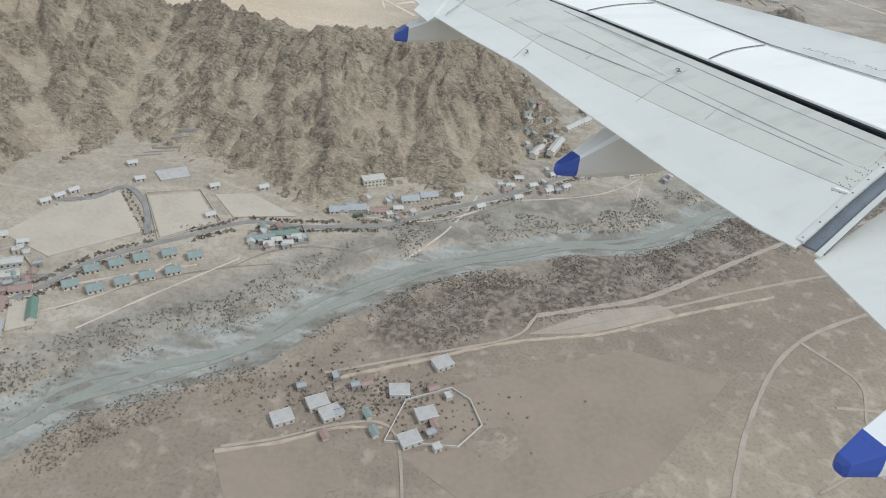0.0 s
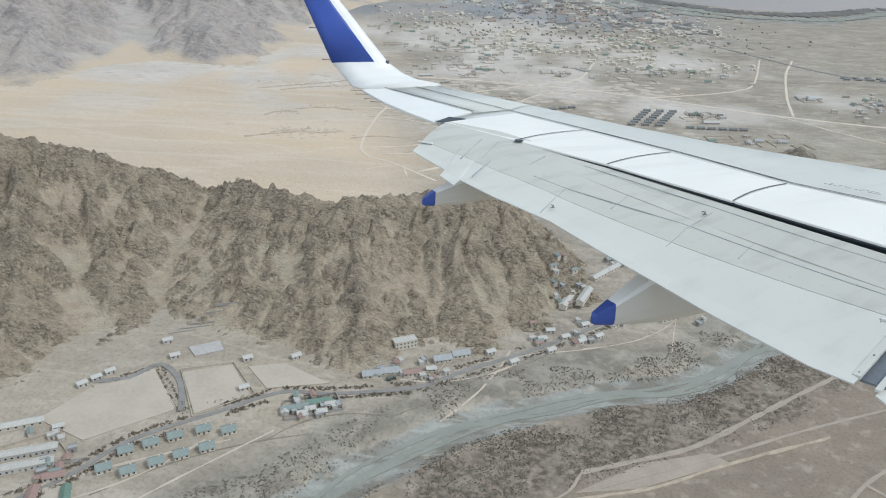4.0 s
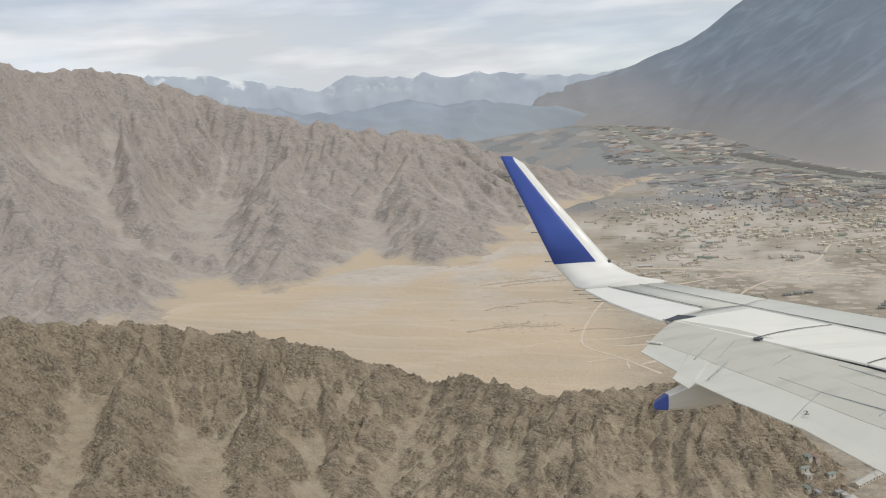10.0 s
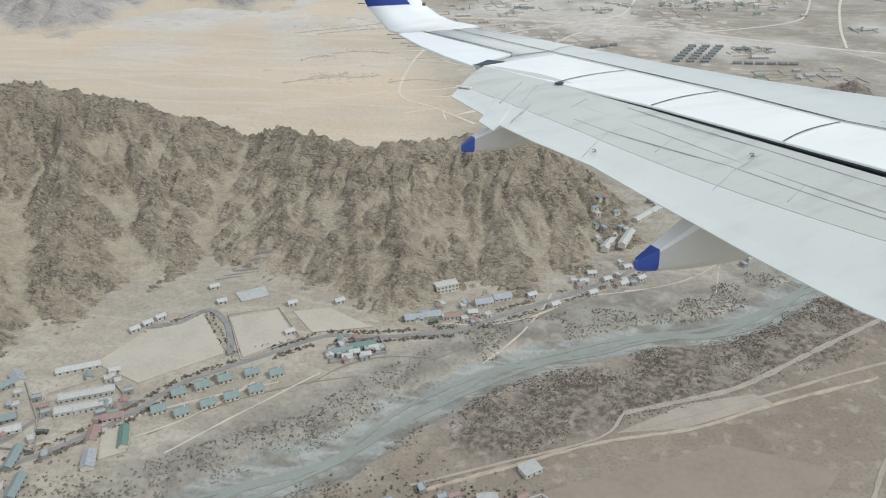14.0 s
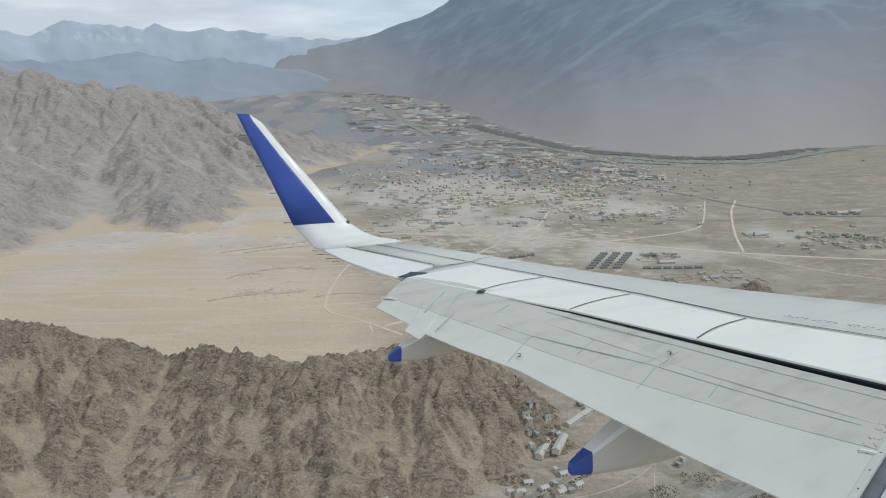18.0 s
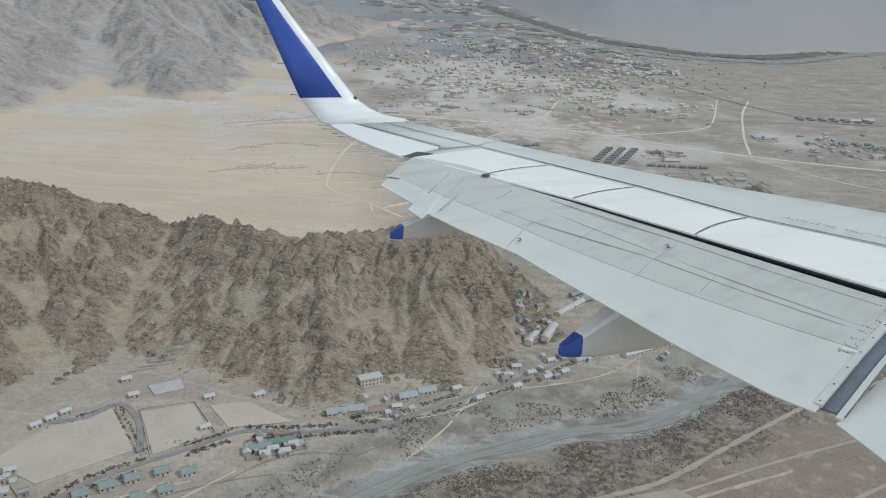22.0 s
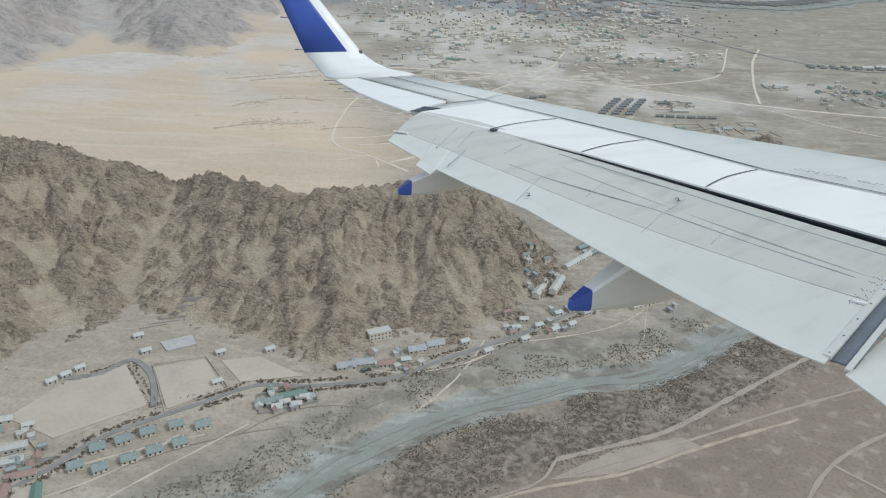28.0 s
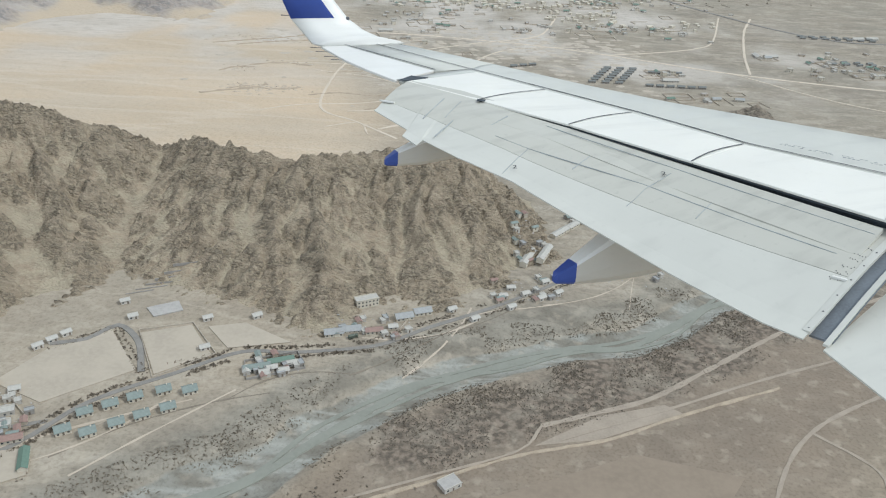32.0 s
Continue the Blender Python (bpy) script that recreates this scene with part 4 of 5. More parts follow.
F_OUT = [(-9.135, 0.30, 0.37, 0.04), (-9.11, 0.285, 0.40, 0.10), (-8.97, 0.28, 0.495, 0.2), (-8.60, 0.30, 0.67, 0.3), (-8.1, 0.39, 0.80, 0.36), (-7.4, 0.5, 0.95, 0.34), (-6.7, 0.7, 1.0, 0.2), (-6.4, 0.85, 0.95, 0.06)]
F_MID = [(-7.915, -0.60, -0.53, 0.05), (-7.89, -0.62, -0.49, 0.12), (-7.68, -0.63, -0.36, 0.23), (-7.25, -0.63, -0.06, 0.34), (-6.7, -0.58, 0.14, 0.4), (-6.0, -0.45, 0.3, 0.4), (-5.2, -0.2, 0.4, 0.3), (-4.6, 0.1, 0.35, 0.08)]
F_IN = [(x - 0.14, a - 0.42, b - 0.42, w * 1.1) for x, a, b, w in F_MID]
fairing(12.0, F_OUT, -8.97, "slim grey flap track fairing with a blue tip")
fairing(9.15, F_MID, -7.68, "grey flap track fairing with a blue tip")
fairing(4.5, F_IN, -7.82, "large grey flap track fairing with a blue tip")

# winglet
WL = [((-9.18, 15.98, 1.79), (-7.52, 16.22, 1.90)), ((-9.2, 16.72, 1.81), (-7.78, 16.98, 1.97)), ((-9.27, 17.18, 1.98), (-8.08, 17.17, 2.10)), ((-9.5, 17.29, 2.24), (-8.38, 17.22, 2.30)),
      ((-9.84, 17.48, 3.0), (-8.95, 17.42, 3.0)), ((-10.18, 17.66, 3.75), (-9.57, 17.62, 3.75)), ((-10.47, 17.82, 4.40), (-10.04, 17.78, 4.36)), ((-10.53, 17.85, 4.52), (-10.26, 17.83, 4.51))]
winglet = new("winglet")
winglet.parent = wing
tagged(winglet, "upswept winglet, blue with a white leading edge")


def wl_rib(k, grow=0.0, upto=1.0):
    te, le = Vector(WL[k][0]), Vector(WL[k][1])
    along = (Vector(WL[min(k + 1, 7)][0]) - Vector(WL[max(k - 1, 0)][0])).normalized()
    n = (le - te).cross(along).normalized()
    chord = (le - te).length
    top, low = [], []
    for t in (0.0, 0.3, 0.6, 0.8, 0.93, 1.0):
        t *= upto
        half = 0.055 * chord * math.sin(math.pi * min(1, 0.08 + 0.92 * t) ** 1.6) ** 0.6 * (1 if t < 0.999 else 0.05) + 0.004 + grow
        p = te + (le - te) * t
        top.append(p + n * half)
        low.append(p - n * half)
    return [tuple(p) for p in top + low[::-1]]


part("winglet_skin", loft("winglet_skin", [wl_rib(k) for k in range(8)], TIP_WHITE), None, winglet)
part("blue_panel", loft("blue_panel", [wl_rib(3, 0.004, 0.74), wl_rib(4, 0.004, 0.72), wl_rib(5, 0.004, 0.68), wl_rib(6, 0.004, 0.60), wl_rib(7, 0.004, 0.98)], BLUE), None, winglet, "blue painted panel")
part("position_light", box_bm(0.07, 0.04, 0.07, (-8.40, 17.20, 2.27), 0.015), SEAM, winglet, "small glass lamp at the root")

# rows of small unreadable stencils on the upper skin
for r, (a, b) in enumerate((((-4.86, 9.20), (-4.22, 8.14)), ((-4.74, 9.16), (-4.08, 8.06)))):
    for k in range(26):
        if (k * 7 + r * 3) % 5 == 0 or (k * 11 + r) % 7 == 0:
            continue
        t = k / 25
        x, y, z = on_top(a[0] + t * (b[0] - a[0]), a[1] + t * (b[1] - a[1]), 0.052, 0.0215)
        bar = box_bm(0.034, 0.011, 0.004)
        bar.transform(Matrix.Translation((x, y, z + 0.012)) @ Matrix.Rotation(radians(-58), 4, "Z"))
        part("stencil_bar", bar, DUSK, wing)
for (x, y, z) in ((-9.55, 17.31, 2.30), (-9.80, 17.46, 2.9), (-10.05, 17.60, 3.45), (-10.33, 17.75, 4.08)):
    bm = bmesh.new()
    bmesh.ops.create_cone(bm, cap_ends=True, segments=6, radius1=0.012, radius2=0.005, depth=0.16, matrix=Matrix.Translation((x - 0.06, y, z)) @ Matrix.Rotation(radians(90), 4, "Y"))
    part("static_wick", bm, SEAM, winglet)

# small gaps, ribs and a painted highlight near the outer end of the flap
# Two dark plates lie on the skin in place of shaded openings.
plate("flap_gap_shade", [on_top(x, y, 0.06) for x, y in ((-8.58, 13.21), (-8.26, 13.56), (-8.02, 13.45), (-8.42, 13.19))], 0.012, GAP_SHADE, wing, "dark plate for the shade in the gap at the spoilers' outer end", 0.0, 0.0)
plate("hinge_gap_shade", [on_top(x, y, 0.062) for x, y in ((-7.75, 12.06), (-7.62, 12.04), (-7.68, 11.95), (-7.79, 11.97))], 0.010, GAP_SHADE, wing, "dark plate for the shade in a notch of the spoiler's edge", 0.0, 0.0)
# The last strip, in white, is a highlight laid on as paint.
for (ax, ay), (bx, by), w, material in (((-8.18, 12.28), (-8.64, 11.85), 0.014, SEAM_PALE), ((-8.30, 11.59), (-8.66, 11.30), 0.012, SEAM_PALE), ((-7.58, 11.37), (-7.88, 11.23), 0.012, SEAM_PALE),
                                        ((-7.06, 9.95), (-7.42, 9.78), 0.012, SEAM_PALE), ((-6.30, 8.45), (-6.75, 8.25), 0.010, SEAM_PALE), ((-9.02, 12.67), (-8.86, 12.50), 0.05, TIP_WHITE)):
    line = [(ax + (bx - ax) * i / 5, ay + (by - ay) * i / 5) for i in range(6)]
    strip("flap_rib", [(x, y, flap_z(x, y) + 0.012) for x, y in line], w, material, flap, 0.006, 0.02)


# ---- roads, tracks, banks and walls on the plain ----
ASPHALT = simple("worn asphalt", (0.25, 0.235, 0.21), 0.9, 0.25, 0.12)
TRACK = simple("pale dirt of tracks", (0.50, 0.425, 0.335), 0.97, 0.14, 0.06)
FIELD_TRACK = simple("trodden earth", (0.36, 0.305, 0.24), 0.97, 0.2, 0.08)
PALE_TRACK = simple("pale sand of lanes", (0.60, 0.52, 0.415), 0.97, 0.12, 0.06)
BERM = simple("dug earth", (0.43, 0.355, 0.265), 0.97, 0.3, 0.15)
CONCRETE = simple("old concrete", (0.42, 0.40, 0.37), 0.9, 0.2, 0.3)
MUD_WALL = simple("mud plaster", (0.48, 0.42, 0.34), 0.95, 0.2, 0.4)
YARD = simple("dark gravel of the yard", (0.20, 0.19, 0.178), 0.95, 0.2, 0.05)
PINK = simple("pinkish levelled earth", (0.46, 0.36, 0.31), 0.95, 0.12, 0.05)
PALE = simple("pale levelled sand", (0.44, 0.385, 0.305), 0.95, 0.12, 0.04)
BROWN_FIELD = simple("brown fallow earth", (0.275, 0.222, 0.165), 0.97, 0.16, 0.03)
GRASS = simple("thin green court", (0.12, 0.20, 0.12), 0.9, 0.25, 0.2)
CREAM = simple("cream plaster", (0.60, 0.55, 0.45), 0.85, 0.12, 0.3)
WHITE = simple("white limewash", (0.54, 0.51, 0.455), 0.85, 0.14, 0.3)
STONE = simple("grey stone wall", (0.33, 0.31, 0.28), 0.9, 0.2, 0.5)
R_GREEN = simple("green roof sheet", (0.14, 0.215, 0.165), 0.55, 0.2, 0.6)
R_TEAL = simple("faded teal roof sheet", (0.22, 0.26, 0.235), 0.6, 0.2, 0.6)
R_GREY = simple("grey roof sheet", (0.34, 0.345, 0.335), 0.6, 0.2, 0.6)
R_SLATE = simple("slate-grey roof sheet", (0.17, 0.18, 0.17), 0.6, 0.2, 0.6)
R_WHITE = simple("pale roof sheet", (0.47, 0.45, 0.40), 0.6, 0.2, 0.6)
R_RED = simple("faded red roof sheet", (0.30, 0.20, 0.165), 0.6, 0.2, 0.6)
PANE = simple("dark window glass", (0.05, 0.06, 0.07), 0.2, 0.2, 1.0)
DOOR = simple("painted door", (0.16, 0.13, 0.10), 0.6, 0.2, 1.0)


def level(x, y):
    """Height of the ground or of the hill at a place."""
    z = float(ground_height(np.array([x], float), np.array([y], float))[0])
    for x0, y0, step, top in HILLS[:3]:
        i, j = int((x - x0) / step), int((y - y0) / step)
        if 0 <= i < top.shape[1] - 1 and 0 <= j < top.shape[0] - 1:
            z = max(z, float(top[j:j + 2, i:i + 2].mean()))
    return z


def curve_through(pts, step=6.0):
    """A smooth line through points, sampled at even steps."""
    pts = [Vector((x, y)) for x, y in pts]
    ext, out = [2 * pts[0] - pts[1]] + pts + [2 * pts[-1] - pts[-2]], []
    for k in range(1, len(ext) - 2):
        a, b, c, d = ext[k - 1:k + 3]
        n = max(2, int((c - b).length / step))
        for i in range(n):
            t = i / n
            out.append(0.5 * (2 * b + (c - a) * t + (2 * a - 5 * b + 4 * c - d) * t * t + (3 * b - a - 3 * c + d) * t ** 3))
    return out + [pts[-1]]


def ribbon(name, pts, width, material, lift, label, category, ragged=0.0, crown=0.0):
    """A road, a track (crown 0) or a bank (crown up) along a line on the ground."""
    line = curve_through(pts)
    verts, faces = [], []
    for k, p in enumerate(line):
        way = (line[min(k + 1, len(line) - 1)] - line[max(k - 1, 0)]).normalized()
        side = Vector((-way.y, way.x))
        w = width / 2 * (1 + ragged * random.uniform(-1, 1))
        tall = crown * (1 + 0.5 * random.uniform(-1, 1))
        for s, h in ((-1.15, -0.6), (-1, 0), (0, tall), (1, 0), (1.15, -0.6)):
            q = p + side * w * s
            verts.append((q.x, q.y, level(q.x, q.y) + lift + h))
    for k in range(len(line) - 1):
        for j in range(4):
            a = 5 * k + j
            faces.append((a, a + 5, a + 6, a + 1))
    return tagged(new(name, mesh_of(name, verts, faces, material, crown > 0)), label, category, kind="structure")


ROAD = "worn grey asphalt road along the valley"
ribbon("road_1", [(-470, 130), (-400, 205), (-353, 243), (-320, 263), (-271, 293), (-235, 328), (-211, 364), (-169, 396), (-132, 422), (-97, 424), (-44, 436), (-7, 462), (35, 489), (80, 523), (119, 555), (181, 584), (300, 640), (420, 700), (600, 800)],
       3.4, ASPHALT, 0.35, ROAD, "road")
ribbon("road_2", [(-363, 261), (-326, 283), (-297, 301), (-283, 326), (-250, 338), (-228, 345)], 3.0, ASPHALT, 0.37, "narrow camp road between walls", "road")
ribbon("road_3", [(-262, 421), (-240, 428), (-226, 446), (-205, 428), (-191, 395)], 4, ASPHALT, 0.6, "dark cinder lane round the pale drill ground", "road")
ribbon("road_4", [(420, 700), (392, 740), (352, 770), (335, 812), (352, 850), (400, 860), (520, 800)], 6, ASPHALT, 0.39, "asphalt road with a hairpin bend", "road")
ribbon("road_5", [(1500, 1560), (1050, 1500), (800, 1470), (690, 1500), (550, 1690), (430, 1900), (300, 2150)], 7, ASPHALT, 0.9, ROAD, "road")
for k, (w, pts) in enumerate([
        (5.0, [(66, 366), (103, 381), (141, 398), (186, 431), (237, 469), (291, 505), (400, 560)]), (3.0, [(76, 354), (119, 374), (162, 394), (221, 423), (299, 457)]),
        (3.5, [(150, 210), (185, 300), (235, 372), (330, 430), (430, 490), (560, 540)]), (3.0, [(235, 372), (262, 340), (255, 300), (285, 262), (330, 250), (420, 270)]),
        (2.6, [(330, 430), (318, 385), (345, 350), (335, 300), (350, 240)]), (2.2, [(210, 255), (300, 310), (420, 345), (540, 372)]), (3.0, [(420, 470), (432, 380), (470, 280), (480, 200)]),
        (2.4, [(-96, 239), (-70, 248), (-43, 261), (-19, 266), (-8, 251), (0, 200)]), (2.4, [(-55, 296), (-5, 318), (50, 343), (66, 366)])]):
    ribbon(f"track_{k + 1}", pts, 0.7 * w, FIELD_TRACK, 0.30 + 0.02 * k, "pale wheel track worn into the brown fields", "track", 0.3)
for k, (w, pts) in enumerate([
        (3.0, [(-60, 850), (-110, 900), (-165, 951), (-170, 1090), (-160, 1180)]), (4.0, [(-85, 880), (-20, 930), (60, 960), (150, 985), (260, 1000), (360, 1010)]),
        (3.0, [(60, 960), (50, 1040), (30, 1180), (90, 1290), (230, 1340)]), (3.5, [(-160, 1180), (-60, 1260), (40, 1330), (150, 1400), (200, 1560)]),
        (2.4, [(-130, 940), (-60, 960), (20, 1000)]), (5.0, [(-260, 1330), (-120, 1370), (60, 1350), (260, 1290), (440, 1210), (620, 1160), (900, 1120)]), (3.0, [(419, 1361), (470, 1420), (550, 1653)]),
        (4.0, [(470, 1208), (500, 1330), (560, 1520), (617, 1657)]), (3.0, [(260, 1290), (360, 1330), (419, 1361)]), (2.5, [(440, 1210), (560, 1080), (700, 1000)])]):
    ribbon(f"lane_{k + 1}", pts, w, PALE_TRACK, 0.45 + 0.02 * k, "pale dirt lane between the camps", "track", 0.25)
for k, (w, h, pts) in enumerate([
        (7, 3.0, [(-332, 988), (-300, 1005), (-268, 1020), (-255, 1040)]), (5, 2.2, [(-300, 1015), (-275, 1027), (-240, 1018), (-205, 1030)]), (6, 2.5, [(-335, 1095), (-318, 1115), (-290, 1120)]),
        (6, 2.5, [(-390, 1250), (-340, 1275), (-290, 1300), (-250, 1330)]), (5, 2.0, [(-350, 1245), (-300, 1270), (-240, 1290)]), (6, 2.0, [(-300, 1130), (-250, 1150), (-210, 1140)])]):
    ribbon("dug_bank", pts, w * 0.7, BERM, 0.1, "ragged low bank of an old sand quarry", "bank", 0.8, h * 0.5)
for k, (w, pts) in enumerate([
        (2.5, [(-240, 930), (-190, 960), (-120, 975), (-40, 1010), (30, 1040)]), (2.0, [(-200, 1120), (-120, 1100), (-60, 1060), (0, 1030)]), (3.0, [(-260, 1150), (-180, 1160), (-90, 1150), (0, 1140), (90, 1150)]),
        (2.0, [(-150, 880), (-110, 900), (-95, 860)]), (2.5, [(-60, 1260), (-50, 1200), (-80, 1150), (-60, 1060), (-20, 980)])]):
    ribbon(f"lane_{k + 11}", pts, w, PALE_TRACK, 0.30 + 0.02 * k, "pale dirt lane across the plain", "track", 0.3)
for w, h, pts, label in ((3, 0.9, [(-190, 1000), (-150, 1015), (-100, 1010), (-60, 1030)], "ragged low bank on the gravel plain"), (3, 0.8, [(-180, 1110), (-130, 1125), (-80, 1120)], "ragged low bank on the gravel plain"),
                         (2.5, 1.2, [(-110, 950), (-70, 965), (-30, 960)], "ragged low bank on the gravel plain"), (5, 1.2, [(355, 330), (372, 270), (380, 200)], "straight earth bank of a ditch in the desert"),
                         (2, 0.8, [(240, 318), (300, 322), (352, 335)], "straight earth bank of a ditch in the desert"), (2.2, 1.4, [(-48, 293), (0, 316), (52, 340), (104, 356), (156, 382), (230, 415)], "earth bank along the brown field"),
                         (2.0, 1.2, [(-98, 236), (-68, 246), (-42, 259), (-18, 263)], "earth bank along the brown field")):
    ribbon("dug_bank", pts, w, BERM, 0.1, label, "bank", 0.5, h)


WATER = simple("shallow silty water", (0.255, 0.26, 0.218), 0.8, 0.14, 0.05)
for k, (off, w) in enumerate(((-4.5, 3.0), (0.5, 5.5), (5.0, 2.6))):
    line = []
    for j, (x, y, _) in enumerate([p for p in RIVER if -100 < p[1] < 760]):
        line.append((x + 0.6 * off + 2.2 * math.sin(1.7 * j + 2.1 * k), y - 0.8 * off + 2.2 * math.cos(2.3 * j + 2 * k)))
    ribbon(f"stream_{k + 1}", line, w, WATER, 0.55 + 0.03 * k, "shallow grey-green braided stream in the stony bed", "stream", 0.3)
ribbon("river_1", [(x, y) for x, y, _ in BIG_RIVER], 34, WATER, 1.6, "pale braided river on the far valley floor", "river", 0.6)
ribbon("river_2", [(-900, 4600), (-520, 4300), (-330, 3700), (-220, 3450), (-60, 3000), (150, 2560), (400, 2330), (640, 2200)], 24, WATER, 1.7, "pale braided river on the far valley floor", "river", 0.6)
DARK_FIELD = simple("dark ploughed field", (0.155, 0.15, 0.135), 0.95, 0.3, 0.02)
RED_FIELD = simple("reddish fallow field", (0.29, 0.225, 0.18), 0.95, 0.2, 0.02)
PALE_FIELD = simple("pale dry field", (0.45, 0.41, 0.34), 0.95, 0.15, 0.02)
GREY_FIELD = simple("grey stubble field", (0.255, 0.25, 0.225), 0.95, 0.2, 0.02)
ribbon("river_wood", [(90, 3280), (270, 2930), (410, 2560), (560, 2430), (690, 2330), (880, 2320), (1100, 2470), (1310, 2620), (2000, 3000)], 60, DARK_FIELD, 1.5, "dark riverside trees on the far bank", "wood", 0.6, 4.0)
field_rng = random.Random(9)
for name, material, n, label in (("dark_fields", DARK_FIELD, 330, "dark ploughed fields and orchards down the valley"), ("red_fields", RED_FIELD, 210, "reddish fallow fields down the valley"),
                                 ("pale_fields", PALE_FIELD, 290, "pale dry fields down the valley"), ("grey_fields", GREY_FIELD, 240, "grey stubble fields down the valley")):
    verts, faces = [], []
    while len(faces) < n:
        t = field_rng.random()
        y = 1950 + 2700 * t ** 1.3
        x = field_rng.gauss(430 - 0.36 * (y - 1950), 150 + 0.02 * (y - 1950))
        if x < -260 - 0.14 * (y - 1950) or x > 540 - 0.1 * (y - 1950):
            continue
        b, z = len(verts), 0.0
        w, d, sk = field_rng.uniform(6, 14 + 0.012 * (y - 1950)), field_rng.uniform(10, 36), field_rng.uniform(-14, 14)
        verts += [(x - w, y - d, z), (x + w * field_rng.uniform(0.6, 1.1), y - d * field_rng.uniform(0.6, 1), z), (x + w + sk, y + d, z), (x - w * field_rng.uniform(0.6, 1) + sk, y + d * field_rng.uniform(0.7, 1), z)]
        faces.append((b, b + 1, b + 2, b + 3))
    lie = ground_height(np.array([v[0] for v in verts]), np.array([v[1] for v in verts]))
    verts = [(x, y, h + 0.9 + 0.25 * field_rng.random()) for (x, y, _), h in zip(verts, lie)]
    tagged(new(name, mesh_of(name, verts, faces, material)), label, "fields", kind="stuff")


def pad(name, corners, material, lift, label, category):
    """A levelled field with a thin body."""
    verts = [(x, y, level(x, y) + lift) for x, y in corners] + [(x, y, level(x, y) - 1.5) for x, y in corners]
    n = len(corners)
    faces = [tuple(range(n)), tuple(range(n, 2 * n))[::-1]] + [(k, n + k, n + (k + 1) % n, (k + 1) % n) for k in range(n)]
    return tagged(new(name, fixed(mesh_of(name, verts, faces, material))), label, category, kind="structure")


pad("yard", [(196, 760), (269, 812), (306, 754), (223, 710)], YARD, 1.1, "large dark gravel yard below the hill", "yard")
pad("parade_ground_1", [(-278, 378), (-261, 414), (-228, 440), (-195, 397), (-240, 361)], PALE, 0.5, "pale levelled drill ground", "ground")
pad("parade_ground_2", [(-207, 438), (-175, 450), (-152, 417), (-182, 393)], PALE, 0.52, "pale levelled drill ground", "ground")
pad("parade_ground_3", [(-163, 449), (-138, 456), (-102, 435), (-143, 425)], PALE, 0.54, "pale levelled ground below the hill", "ground")
pad("parade_ground_4", [(-311, 272), (-297, 277), (-293, 269), (-306, 262)], PINK, 0.8, "pinkish levelled sports ground", "ground")
pad("parade_ground_5", [(-242, 319), (-229, 322), (-219, 302), (-232, 294)], PALE, 0.8, "pale court between coloured sheds", "ground")
pad("platform", [(-214, 469), (-194, 480), (-187, 468), (-205, 458)], CONCRETE, 0.9, "bare concrete platform below the hill", "ground")
pad("round_pad", [(-294 + 6.5 * math.cos(k * math.pi / 10), 242 + 6.5 * math.sin(k * math.pi / 10)) for k in range(20)], PALE, 0.8, "round pale landing pad", "ground")
pad("court", [(-318, 313), (-303, 327), (-299, 322), (-314, 308)], GRASS, 0.8, "narrow green court between sheds", "ground")
pad("field_1", [(-30, 262), (20, 300), (120, 345), (180, 330), (120, 250), (40, 215)], BROWN_FIELD, 0.12, "brown fallow field beside the farms", "field")
pad("field_2", [(60, 348), (100, 356), (158, 384), (148, 392), (104, 378)], FIELD_TRACK, 0.15, "pale strip of field along the track", "field")
pad("field_3", [(-100, 238), (-45, 256), (-30, 225), (-80, 200)], BROWN_FIELD, 0.13, "brown fallow field beside the farms", "field")


def compound_wall(corners, closed, material, label, tall=1.8, thick=0.4):
    """A wall with one part for each straight run."""
    ob = new("compound_wall")
    x0, y0 = corners[0]
    ob.location = (x0, y0, 0)
    tagged(ob, label, "wall")
    runs = list(zip(corners, corners[1:] + corners[:1])) if closed else list(zip(corners, corners[1:]))
    for (ax, ay), (bx, by) in runs:
        long = math.hypot(bx - ax, by - ay)
        n = max(1, int(long / 25))
        bm = bmesh.new()
        for k in range(n):
            cx, cy = ax + (bx - ax) * (k + 0.5) / n, ay + (by - ay) * (k + 0.5) / n
            m = Matrix.Translation((cx - x0, cy - y0, level(cx, cy))) @ Matrix.Rotation(math.atan2(by - ay, bx - ax), 4, "Z")
            box = box_bm(long / n + thick, thick, tall + 1.5, (0, 0, -1.5))
            box.transform(m)
            me = bpy.data.meshes.new("run")
            box.to_mesh(me)
            box.free()
            bm.from_mesh(me)
            bpy.data.meshes.remove(me)
        part("wall_run", bm, material, ob)
    return ob


compound_wall([(-343, 322), (-317, 360), (-285, 322), (-272, 297), (-324, 298)], True, STONE, "grey stone wall round a camp by the road")
compound_wall([(190, 756), (269, 817), (312, 754)], False, CONCRETE, "long concrete wall round the dark yard")
compound_wall([(-284, 324), (-292, 345), (-262, 366), (-240, 346)], False, MUD_WALL, "mud wall round the barracks camp")
compound_wall([(-209, 441), (-175, 453), (-149, 418), (-182, 390), (-209, 441)], False, MUD_WALL, "low mud wall round the drill ground", 1.2)
compound_wall([(-128, 411), (-122, 392), (-87, 407), (-95, 424)], True, STONE, "stone wall round a small camp by the road")
compound_wall([(-80, 444), (-28, 456), (-20, 478)], False, MUD_WALL, "mud wall below the hill camp", 1.6)
compound_wall([(27, 289), (34, 272), (22, 256), (-16, 254), (-8, 283), (16, 296)], True, WHITE, "white wall round a farm in the brown fields", 1.6)
